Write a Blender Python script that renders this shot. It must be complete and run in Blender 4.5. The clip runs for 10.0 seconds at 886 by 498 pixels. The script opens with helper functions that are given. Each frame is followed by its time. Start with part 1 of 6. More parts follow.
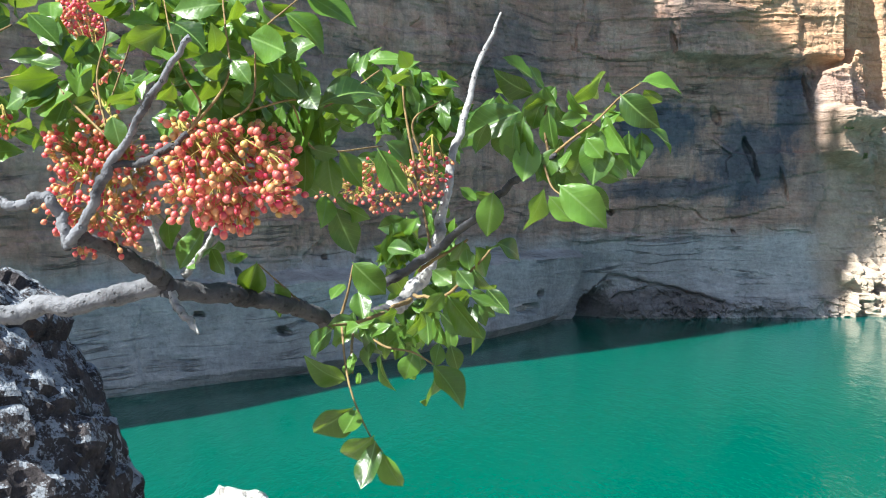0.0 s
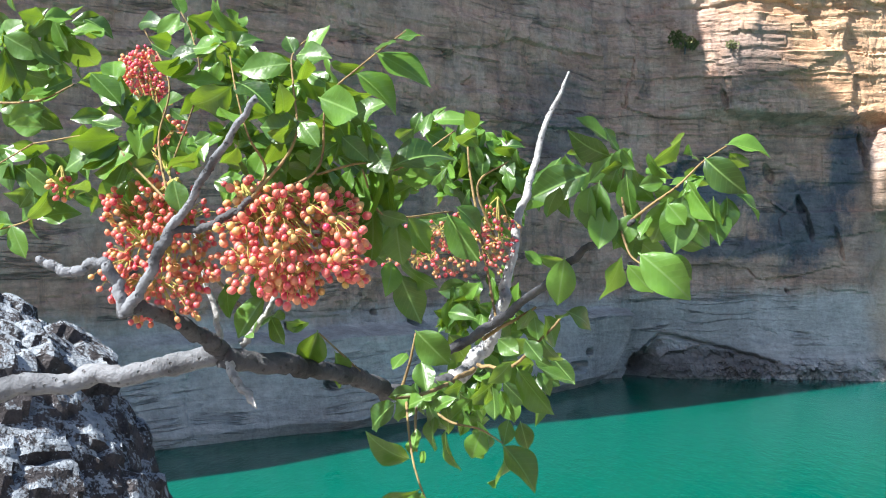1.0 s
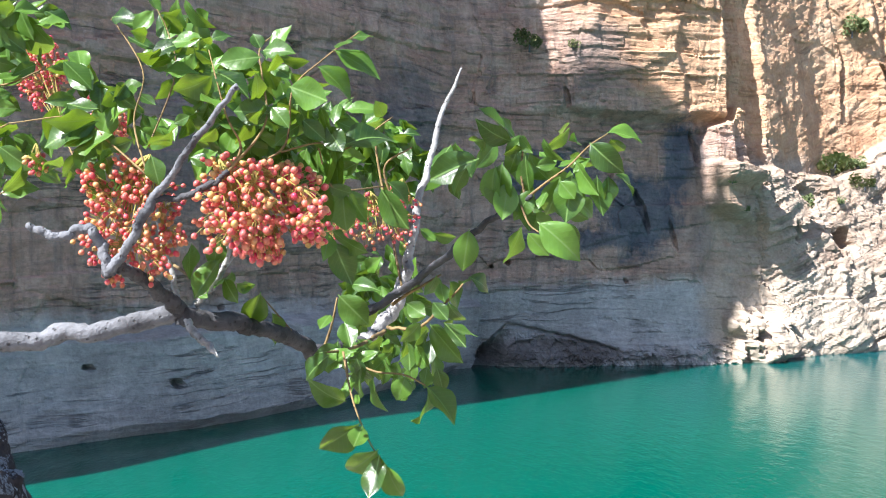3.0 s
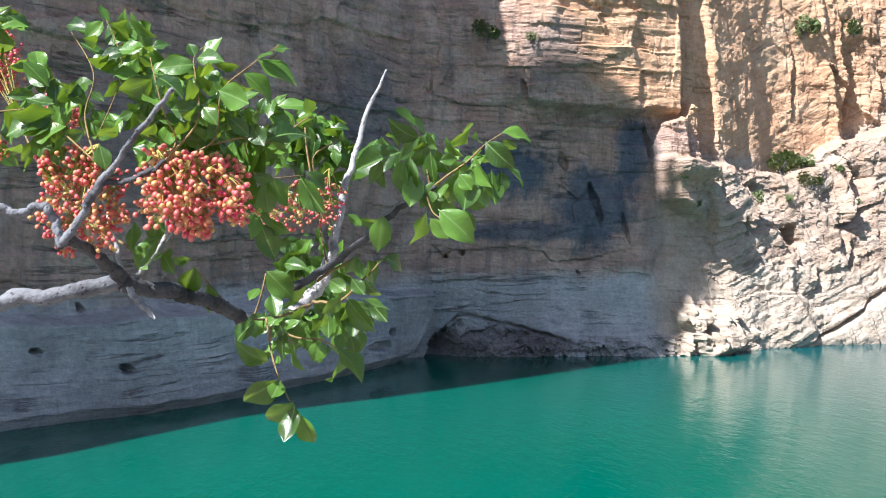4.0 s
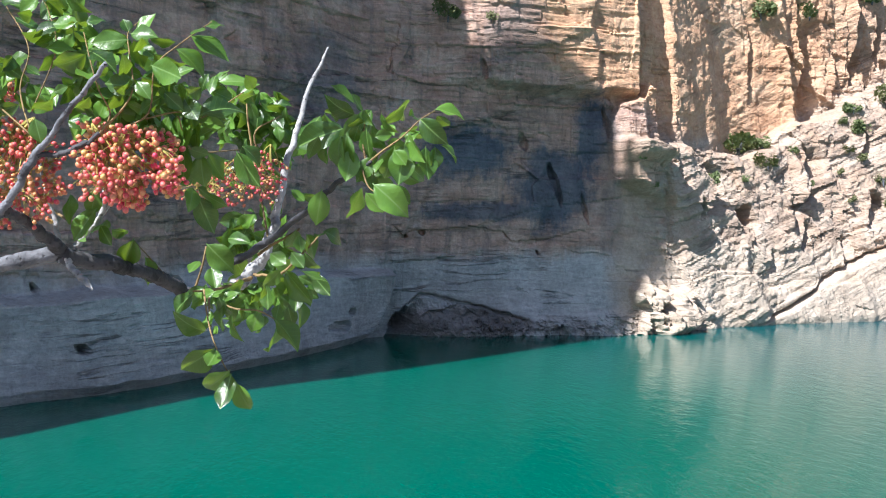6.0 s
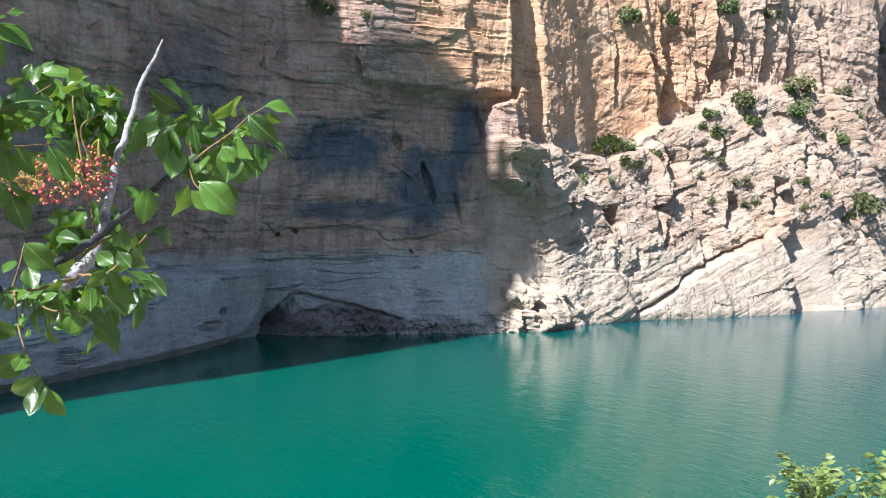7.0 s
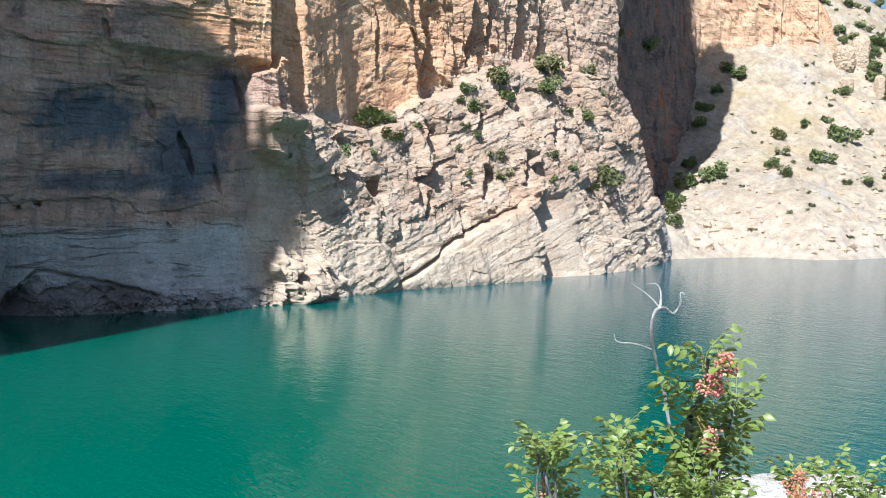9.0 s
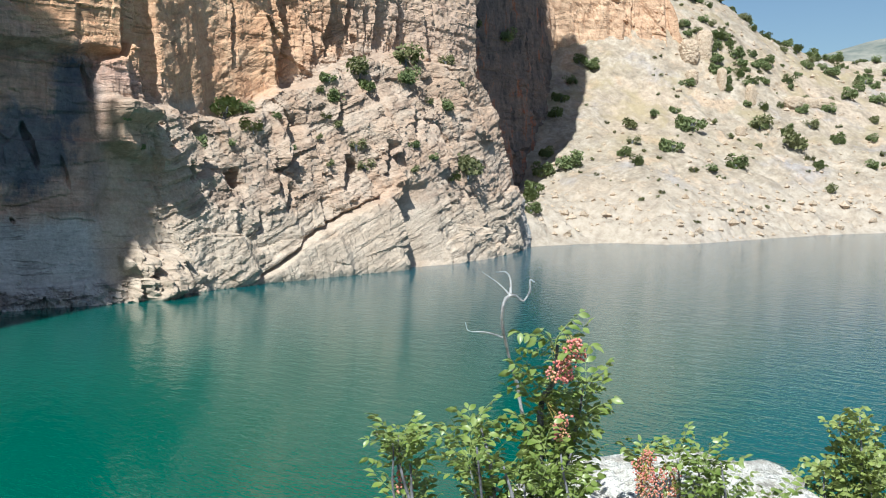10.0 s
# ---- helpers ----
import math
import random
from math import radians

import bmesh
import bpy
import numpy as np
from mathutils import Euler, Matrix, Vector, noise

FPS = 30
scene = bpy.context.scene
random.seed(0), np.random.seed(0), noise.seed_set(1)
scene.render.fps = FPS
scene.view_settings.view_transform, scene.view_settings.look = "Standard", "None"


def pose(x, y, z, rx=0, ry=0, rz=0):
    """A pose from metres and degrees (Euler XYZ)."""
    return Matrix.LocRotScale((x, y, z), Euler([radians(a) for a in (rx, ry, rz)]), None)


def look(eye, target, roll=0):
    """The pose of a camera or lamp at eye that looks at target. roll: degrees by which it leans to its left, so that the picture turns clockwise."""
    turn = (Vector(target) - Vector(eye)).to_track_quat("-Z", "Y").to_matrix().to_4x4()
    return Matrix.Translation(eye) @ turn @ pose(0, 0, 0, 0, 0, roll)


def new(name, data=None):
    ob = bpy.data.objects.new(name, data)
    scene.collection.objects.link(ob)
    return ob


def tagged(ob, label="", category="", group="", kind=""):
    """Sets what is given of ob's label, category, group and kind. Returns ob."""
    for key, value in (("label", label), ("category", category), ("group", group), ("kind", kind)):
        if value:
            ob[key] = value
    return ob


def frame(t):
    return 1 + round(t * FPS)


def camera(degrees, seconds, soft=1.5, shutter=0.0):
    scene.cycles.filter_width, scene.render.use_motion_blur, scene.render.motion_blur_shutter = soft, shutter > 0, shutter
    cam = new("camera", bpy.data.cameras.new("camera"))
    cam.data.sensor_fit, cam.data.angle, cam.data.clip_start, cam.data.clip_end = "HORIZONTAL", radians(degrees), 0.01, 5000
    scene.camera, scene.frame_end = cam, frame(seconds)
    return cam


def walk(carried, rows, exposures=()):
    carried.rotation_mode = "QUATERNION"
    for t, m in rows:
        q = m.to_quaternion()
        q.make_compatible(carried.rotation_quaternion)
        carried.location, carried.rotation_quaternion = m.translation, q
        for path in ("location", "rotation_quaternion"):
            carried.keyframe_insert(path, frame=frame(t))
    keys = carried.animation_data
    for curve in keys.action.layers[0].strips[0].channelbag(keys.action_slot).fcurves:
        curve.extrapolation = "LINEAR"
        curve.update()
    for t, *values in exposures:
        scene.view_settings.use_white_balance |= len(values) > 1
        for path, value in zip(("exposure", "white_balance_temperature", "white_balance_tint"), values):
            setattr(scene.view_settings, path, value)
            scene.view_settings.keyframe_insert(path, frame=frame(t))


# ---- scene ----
cam = camera(49.51, 10.0, soft=1.05)
PATH = [
    (0.0, pose(0.0000, 0.0000, 0.0000, 87.402, 0, 0.078) @ pose(0, 0, 0, 0, 0, -1.583)),
    (0.5, pose(0.0097, 0.0321, 0.0019, 89.461, 0, 3.673) @ pose(0, 0, 0, 0, 0, -1.166)),
    (1.0, pose(-0.0183, 0.0440, 0.0100, 90.796, 0, 2.877) @ pose(0, 0, 0, 0, 0, -1.015)),
    (1.5, pose(-0.0529, 0.0299, 0.0029, 90.688, 0, -1.378) @ pose(0, 0, 0, 0, 0, -1.354)),
    (2.0, pose(-0.0766, 0.0164, -0.0077, 90.241, 0, -4.533) @ pose(0, 0, 0, 0, 0, -1.596)),
    (2.5, pose(-0.0951, -0.0128, -0.0108, 90.247, 0, -5.328) @ pose(0, 0, 0, 0, 0, -1.713)),
    (4.0, pose(-0.0562, -0.2248, -0.0200, 89.549, 0, -8.727) @ pose(0, 0, 0, 0, 0, -0.419)),
    (4.5, pose(-0.0526, -0.2514, -0.0271, 88.689, 0, -9.883) @ pose(0, 0, 0, 0, 0, -0.180)),
    (5.0, pose(-0.0524, -0.2722, -0.0266, 88.646, 0, -9.889) @ pose(0, 0, 0, 0, 0, -0.414)),
    (6.5, pose(-0.0096, -0.2587, -0.0275, 88.118, 0, -13.870) @ pose(0, 0, 0, 0, 0, -0.033)),
    (7.0, pose(0.0164, -0.2689, -0.0269, 88.246, 0, -18.539) @ pose(0, 0, 0, 0, 0, -0.016)),
    (7.5, pose(0.0334, -0.2724, -0.0243, 88.012, 0, -20.508) @ pose(0, 0, 0, 0, 0, -0.050)),
    (8.0, pose(0.0720, -0.2450, -0.0239, 87.692, 0, -22.929) @ pose(0, 0, 0, 0, 0, -0.121)),
    (8.5, pose(0.1037, -0.2328, -0.0248, 87.146, 0, -28.131) @ pose(0, 0, 0, 0, 0, 0.105)),
    (9.0, pose(0.1330, -0.1888, -0.0310, 86.536, 0, -32.534) @ pose(0, 0, 0, 0, 0, -0.107)),
    (9.5, pose(0.1558, -0.1889, -0.0322, 85.959, 0, -36.627) @ pose(0, 0, 0, 0, 0, -0.347)),
    (10.0, pose(0.1899, -0.1688, -0.0344, 85.911, 0, -40.668) @ pose(0, 0, 0, 0, 0, -0.669)),
]
walk(cam, PATH, [(0.0, 1.24, 6150, 3.5), (2.2, 1.54, 6080, 8.5), (3.9, 1.09, 5940, 9.5), (5.0, 1.08, 5880, 9.5), (7.5, 0.84, 5820, 8), (8.5, 0.80, 5820, 7), (10.0, 0.44, 5950, 2)])

# ---- world and sun ----
SUN_AZ, SUN_EL = radians(-125.5), radians(48)      # clockwise from +y; to the left of the first view
WATER_Z = -7.5
to_sun = Vector((math.sin(SUN_AZ) * math.cos(SUN_EL), math.cos(SUN_AZ) * math.cos(SUN_EL), math.sin(SUN_EL)))
world = bpy.data.worlds.new("sky")
scene.world = world
world.use_nodes = True
wn = world.node_tree.nodes
sky = wn.new("ShaderNodeTexSky")
sky.sky_type = "NISHITA"
sky.sun_disc = False
sky.sun_elevation = SUN_EL
sky.sun_rotation = SUN_AZ
sky.altitude = 900
sky.dust_density = 2.0
sky.ozone_density = 1.6
wn["Background"].inputs["Strength"].default_value = 0.069
world.node_tree.links.new(sky.outputs["Color"], wn["Background"].inputs["Color"])
sun = new("sun", bpy.data.lights.new("sun", "SUN"))
sun.data.energy = 5.0
sun.data.angle = radians(0.45)
sun.data.color = (1.0, 0.95, 0.88)
sun.matrix_world = look(to_sun * 50, (0, 0, 0))

# ---- noise and mesh helpers ----
def lattice(ix, iy, iz):
    h = (ix * 73856093) ^ (iy * 19349663) ^ (iz * 83492791)
    h = (h ^ (h >> 13)) * 1274126177
    h = (h ^ (h >> 16)) & 0xFFFFFF
    return h / float(0xFFFFFF)


def vnoise(x, y, z):
    """Smooth value noise from 0 to 1 on arrays."""
    x, y, z = np.broadcast_arrays(x, y, z)
    ix, iy, iz = (np.floor(a).astype(np.int64) for a in (x, y, z))
    fx, fy, fz = x - ix, y - iy, z - iz
    fx, fy, fz = (a * a * (3 - 2 * a) for a in (fx, fy, fz))
    out = 0.0
    for dx in (0, 1):
        for dy in (0, 1):
            for dz in (0, 1):
                w = (fx if dx else 1 - fx) * (fy if dy else 1 - fy) * (fz if dz else 1 - fz)
                out = out + w * lattice(ix + dx, iy + dy, iz + dz)
    return out


def fbm(x, y, z, octaves=4):
    """Sum of octaves, about -0.5 to 0.5."""
    out, amp, total = 0.0, 1.0, 0.0
    for _ in range(octaves):
        out = out + amp * (vnoise(x, y, z) - 0.5)
        total += amp
        x, y, z, amp = x * 2.03 + 17.1, y * 2.03 + 5.3, z * 2.03 + 9.7, amp * 0.5
    return out / total * 1.4


def smooth(a, b, x):
    t = np.clip((x - a) / (b - a), 0, 1)
    return t * t * (3 - 2 * t)


def grid_mesh(name, P, mat, smooth_shade=False, closed=False):
    """A sheet from an array of places, rows by columns."""
    n, m = P.shape[:2]
    a = np.arange(n * m).reshape(n, m)
    q = np.stack([a[:-1, :-1], a[:-1, 1:], a[1:, 1:], a[1:, :-1]], -1).reshape(-1, 4)
    if closed:
        q = np.concatenate([q, np.stack([a[:-1, -1], a[:-1, 0], a[1:, 0], a[1:, -1]], -1)])
    me = bpy.data.meshes.new(name)
    me.from_pydata(P.reshape(-1, 3).tolist(), [], q.tolist())
    if smooth_shade:
        me.polygons.foreach_set("use_smooth", np.ones(len(q), bool))
    me.materials.append(mat)
    me.update()
    return me


def along(ctrl, n):
    """n evenly spaced points of a Catmull-Rom curve through ctrl, with the control number at each."""
    c = np.array(ctrl, float)
    c = np.vstack([2 * c[0] - c[1], c, 2 * c[-1] - c[-2]])
    out, ks = [], []
    for i in range(1, len(c) - 2):
        t = np.linspace(0, 1, 60, endpoint=False)[:, None]
        p0, p1, p2, p3 = c[i - 1], c[i], c[i + 1], c[i + 2]
        out.append(0.5 * (2 * p1 + (p2 - p0) * t + (2 * p0 - 5 * p1 + 4 * p2 - p3) * t**2 + (3 * p1 - p0 - 3 * p2 + p3) * t**3))
        ks.append(i - 1 + t[:, 0])
    P, K = np.vstack(out + [c[-2:-1]]), np.concatenate(ks + [[len(ctrl) - 1]])
    L = np.r_[0, np.cumsum(np.linalg.norm(np.diff(P, axis=0), axis=1))]
    u = np.linspace(0, L[-1], n)
    return np.stack([np.interp(u, L, P[:, j]) for j in range(P.shape[1])], 1), np.interp(u, L, K), u


# ---- materials ----
class Mat:
    """Short hand for a node material."""

    def __init__(self, name):
        self.mat = bpy.data.materials.new(name)
        self.mat.use_nodes = True
        self.t = self.mat.node_tree
        self.out = self.t.nodes["Material Output"]
        self.b = self.t.nodes["Principled BSDF"]
        self.co = self.t.nodes.new("ShaderNodeTexCoord").outputs["Object"]

    def node(self, kind, **inputs):
        n = self.t.nodes.new("ShaderNode" + kind)
        for key, v in inputs.items():
            self.put(n, key, v)
        return n

    def put(self, n, key, v):
        key = int(key[1:]) if key[0] == "i" and key[1:].isdigit() else key.replace("_", " ")
        if isinstance(v, bpy.types.NodeSocket):
            self.t.links.new(v, n.inputs[key])
        else:
            n.inputs[key].default_value = v

    def set(self, **inputs):
        for key, v in inputs.items():
            self.put(self.b, key, v)
        return self

    def scaled(self, scale, rot=(0, 0, 0), co=None):
        n = self.node("Mapping", Vector=co or self.co, Scale=scale, Rotation=rot)
        return n.outputs["Vector"]

    def noise(self, scale, detail=4.0, rough=0.55, co=None, distort=0.0):
        return self.node("TexNoise", Vector=co or self.co, Scale=scale, Detail=detail, Roughness=rough, Distortion=distort).outputs["Fac"]

    def voronoi(self, scale, co=None, feature="F1"):
        n = self.t.nodes.new("ShaderNodeTexVoronoi")
        n.feature = feature
        self.put(n, "Vector", co or self.co)
        self.put(n, "Scale", scale)
        return n.outputs["Distance"]

    def ramp(self, fac, stops):
        n = self.node("ValToRGB", Fac=fac)
        e = n.color_ramp.elements
        while len(e) < len(stops):
            e.new(0.5)
        for el, (pos, col) in zip(e, stops):
            el.position = pos
            el.color = (*col, 1) if len(col) == 3 else col
        return n.outputs["Color"]

    def mix(self, fac, a, b, how="MIX"):
        n = self.t.nodes.new("ShaderNodeMix")
        n.data_type, n.blend_type = "RGBA", how
        for key, v in ((0, fac), (6, a), (7, b)):
            if isinstance(v, bpy.types.NodeSocket):
                self.t.links.new(v, n.inputs[key])
            elif key == 0:
                n.inputs[0].default_value = v
            else:
                n.inputs[key].default_value = (*v, 1) if len(v) == 3 else v
        return n.outputs[2]

    def math(self, op, a, b=0.0, c=0.0):
        n = self.t.nodes.new("ShaderNodeMath")
        n.operation = op
        for i, v in enumerate((a, b, c)):
            if isinstance(v, bpy.types.NodeSocket):
                self.t.links.new(v, n.inputs[i])
            else:
                n.inputs[i].default_value = v
        return n.outputs[0]

    def bump(self, height, strength=0.5, distance=0.02, normal=None):
        n = self.node("Bump", Height=height, Strength=strength, Distance=distance)
        if normal:
            self.put(n, "Normal", normal)
        return n.outputs["Normal"]

    def xyz(self, co=None):
        return self.node("SeparateXYZ", Vector=co or self.co).outputs


def make_cliff():
    m = Mat("cliff_rock")
    x, y, z = m.xyz()

    def span(v, a, b, c=0.0, d=1.0):
        return m.node("MapRange", Value=v, i1=a, i2=b, i3=c, i4=d).outputs[0]

    def about(v, noise_value, amount):
        return m.math("ADD", v, m.math("MULTIPLY", m.math("SUBTRACT", noise_value, 0.5), amount))

    big, mid, fine = m.noise(0.09, 5, 0.6), m.noise(0.55, 6, 0.62), m.noise(4.5, 6, 0.72)
    rag = m.noise(0.35, 6, 0.65)
    # warm colour follows the sunlit part, so it reaches further left above z 7
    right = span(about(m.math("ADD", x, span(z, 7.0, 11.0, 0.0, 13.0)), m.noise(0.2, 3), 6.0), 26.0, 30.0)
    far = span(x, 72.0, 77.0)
    streak = m.noise(1.0, 6, 0.65, co=m.scaled((0.55, 0.55, 0.13)), distort=0.6)
    drip = m.noise(1.0, 5, 0.65, co=m.scaled((1.6, 1.6, 0.16)))
    dipped = m.math("SUBTRACT", z, m.math("MULTIPLY", m.math("MULTIPLY", m.math("MINIMUM", x, 75.0), 0.42), m.math("GREATER_THAN", about(x, m.noise(0.25, 4), 7.0), 28.9)))
    bed = about(dipped, m.noise(0.10, 3), 1.6)

    def layers(across, up, detail=5.0, rough=0.6):
        v = m.node("CombineXYZ", X=m.math("MULTIPLY", x, across), Y=m.math("MULTIPLY", y, across), Z=m.math("MULTIPLY", bed, up)).outputs[0]
        return m.noise(1.0, detail, rough, co=v)

    strata, thin = layers(0.10, 1.3, 6.0, 0.65), layers(0.9, 4.0, 5.0, 0.65)
    seams = m.ramp(layers(0.05, 0.75, 6.0, 0.6), [(0.485, (0, 0, 0)), (0.50, (1, 1, 1)), (0.515, (0, 0, 0))])
    seams = m.math("MULTIPLY", seams, m.ramp(m.noise(0.4, 5, 0.65), [(0.46, (0, 0, 0)), (0.58, (1, 1, 1))]))
    # shaded side: mauve-brown limestone, its shade tone put into the colour; thin darker beds
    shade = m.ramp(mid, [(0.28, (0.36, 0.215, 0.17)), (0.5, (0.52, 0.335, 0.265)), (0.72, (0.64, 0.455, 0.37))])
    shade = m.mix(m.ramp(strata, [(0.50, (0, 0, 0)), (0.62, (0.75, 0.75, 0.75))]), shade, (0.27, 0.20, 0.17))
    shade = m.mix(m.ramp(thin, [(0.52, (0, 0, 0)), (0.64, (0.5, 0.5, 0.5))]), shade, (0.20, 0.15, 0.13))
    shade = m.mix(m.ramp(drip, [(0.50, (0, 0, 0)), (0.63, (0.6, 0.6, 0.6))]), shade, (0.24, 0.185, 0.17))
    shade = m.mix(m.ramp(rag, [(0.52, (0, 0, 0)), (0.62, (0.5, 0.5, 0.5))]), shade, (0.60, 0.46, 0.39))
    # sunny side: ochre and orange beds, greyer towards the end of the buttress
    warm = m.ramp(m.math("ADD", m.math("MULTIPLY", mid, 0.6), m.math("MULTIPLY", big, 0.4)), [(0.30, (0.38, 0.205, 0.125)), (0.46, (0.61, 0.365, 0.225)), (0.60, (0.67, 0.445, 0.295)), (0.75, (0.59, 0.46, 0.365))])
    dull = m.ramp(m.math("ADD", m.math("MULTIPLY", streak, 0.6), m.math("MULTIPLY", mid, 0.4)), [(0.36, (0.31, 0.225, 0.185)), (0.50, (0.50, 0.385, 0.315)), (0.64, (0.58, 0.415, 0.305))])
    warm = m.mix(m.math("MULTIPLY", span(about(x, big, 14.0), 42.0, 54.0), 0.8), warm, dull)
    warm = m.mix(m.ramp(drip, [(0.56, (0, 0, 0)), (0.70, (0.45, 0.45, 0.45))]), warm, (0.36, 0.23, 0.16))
    # gully wall: its shade is put into the dark tones round a red streak
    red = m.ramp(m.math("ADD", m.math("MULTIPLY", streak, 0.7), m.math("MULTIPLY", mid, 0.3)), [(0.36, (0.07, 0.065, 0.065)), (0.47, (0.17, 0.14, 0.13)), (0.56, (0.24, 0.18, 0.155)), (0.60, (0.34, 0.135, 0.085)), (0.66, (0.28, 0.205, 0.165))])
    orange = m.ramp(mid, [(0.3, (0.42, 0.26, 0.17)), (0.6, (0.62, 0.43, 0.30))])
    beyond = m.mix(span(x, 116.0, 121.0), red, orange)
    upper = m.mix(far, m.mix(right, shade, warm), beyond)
    # grey slope under the terrace of the sunny side
    terrace = m.math("ADD", 4.9, span(x, 38.0, 52.0, 0.0, 6.4))
    lift = m.math("MULTIPLY", span(about(x, rag, 3.0), 22.6, 24.6), m.math("SUBTRACT", 1.0, far))
    grey = m.ramp(m.math("ADD", m.math("MULTIPLY", mid, 0.6), m.math("MULTIPLY", strata, 0.4)), [(0.34, (0.25, 0.18, 0.14)), (0.47, (0.44, 0.335, 0.265)), (0.56, (0.50, 0.40, 0.325)), (0.68, (0.55, 0.43, 0.345))])
    grey = m.mix(m.ramp(m.math("ADD", m.math("MULTIPLY", big, 0.5), m.math("MULTIPLY", rag, 0.5)), [(0.48, (0, 0, 0)), (0.58, (0.6, 0.6, 0.6))]), grey, (0.47, 0.315, 0.22))
    below = m.math("MULTIPLY", lift, span(m.math("SUBTRACT", about(z, rag, 2.5), terrace), 0.5, 1.6, 1.0, 0.0))
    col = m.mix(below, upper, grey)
    # blue-black seeps on the shaded face: x, z, half width, half height, strength
    for x0, z0, rx, rz, k in ((13.4, 4.6, 4.2, 2.2, 1.0), (19.6, 2.2, 3.4, 3.2, 0.95), (22.4, 5.8, 1.8, 3.0, 1.0), (15.5, 0.6, 6.0, 0.8, 0.85), (25.0, 0.5, 2.6, 3.6, 0.7), (4.0, 8.0, 3.0, 4.0, 0.55), (16.5, 12.0, 3.0, 3.0, 0.45), (-6.0, 5.0, 4.0, 5.0, 0.5)):
        ex = m.math("DIVIDE", m.math("SUBTRACT", x, x0), rx)
        ez = m.math("DIVIDE", m.math("SUBTRACT", z, z0), rz)
        r = m.math("SQRT", m.math("ADD", m.math("MULTIPLY", ex, ex), m.math("MULTIPLY", ez, ez)))
        r = about(about(r, m.noise(0.5, 6, 0.7), 1.5), drip, 1.0)
        col = m.mix(m.math("MULTIPLY", span(r, 0.55, 1.0, k, 0.0), m.math("SUBTRACT", 1.0, lift)), col, m.ramp(mid, [(0.35, (0.085, 0.095, 0.125)), (0.65, (0.17, 0.175, 0.20))]))
    # bleached band left by high water, in a greyer shaded and a beige sunlit tone
    pale = m.ramp(m.math("ADD", m.math("MULTIPLY", mid, 0.7), m.math("MULTIPLY", thin, 0.3)), [(0.30, (0.33, 0.315, 0.31)), (0.5, (0.47, 0.455, 0.445)), (0.70, (0.60, 0.58, 0.565))])
    pale = m.mix(m.ramp(m.math("ADD", m.math("MULTIPLY", big, 0.5), m.math("MULTIPLY", streak, 0.5)), [(0.50, (0, 0, 0)), (0.60, (0.5, 0.5, 0.5))]), pale, (0.29, 0.265, 0.255))
    ring = m.math("MULTIPLY", span(about(about(z, rag, 1.6), drip, 1.4), -2.7, -1.7, 1.0, 0.0), m.math("SUBTRACT", 1.0, lift))
    col = m.mix(ring, col, pale)
    wash = span(about(z, m.noise(0.5, 5, 0.6), 3.0), -3.2, -1.2, 0.8, 0.0)
    col = m.mix(m.math("MULTIPLY", wash, lift), col, m.ramp(mid, [(0.3, (0.44, 0.355, 0.28)), (0.7, (0.60, 0.505, 0.415))]))
    # darker brown ellipse over the rubble under the slab
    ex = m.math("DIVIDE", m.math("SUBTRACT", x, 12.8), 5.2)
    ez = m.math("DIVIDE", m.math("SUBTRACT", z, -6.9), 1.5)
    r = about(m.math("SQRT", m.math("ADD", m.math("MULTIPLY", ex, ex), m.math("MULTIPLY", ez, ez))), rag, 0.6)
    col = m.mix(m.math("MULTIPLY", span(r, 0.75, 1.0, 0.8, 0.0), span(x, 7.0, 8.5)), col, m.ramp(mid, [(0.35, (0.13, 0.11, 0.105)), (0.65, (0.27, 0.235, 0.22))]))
    col = m.mix(m.math("MULTIPLY", m.ramp(strata, [(0.54, (0, 0, 0)), (0.66, (1, 1, 1))]), m.math("MULTIPLY", right, 0.25)), col, (0.30, 0.225, 0.17))
    col = m.mix(m.math("MULTIPLY", seams, m.math("SUBTRACT", 0.45, m.math("MULTIPLY", right, 0.20))), col, (0.10, 0.085, 0.08))
    col = m.mix(0.5, col, m.ramp(m.math("ADD", m.math("MULTIPLY", fine, 0.65), m.math("MULTIPLY", thin, 0.35)), [(0.30, (0.2, 0.2, 0.2)), (0.5, (0.5, 0.5, 0.5)), (0.70, (0.8, 0.8, 0.8))]), "OVERLAY")
    h = m.math("ADD", m.math("MULTIPLY", thin, 0.7), m.math("ADD", m.math("MULTIPLY", fine, 0.5), m.math("MULTIPLY", mid, 0.6)))
    h = m.math("SUBTRACT", h, m.math("MULTIPLY", seams, 0.5))
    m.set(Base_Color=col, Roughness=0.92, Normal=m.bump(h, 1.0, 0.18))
    m.b.inputs["Specular IOR Level"].default_value = 0.12
    return m.mat


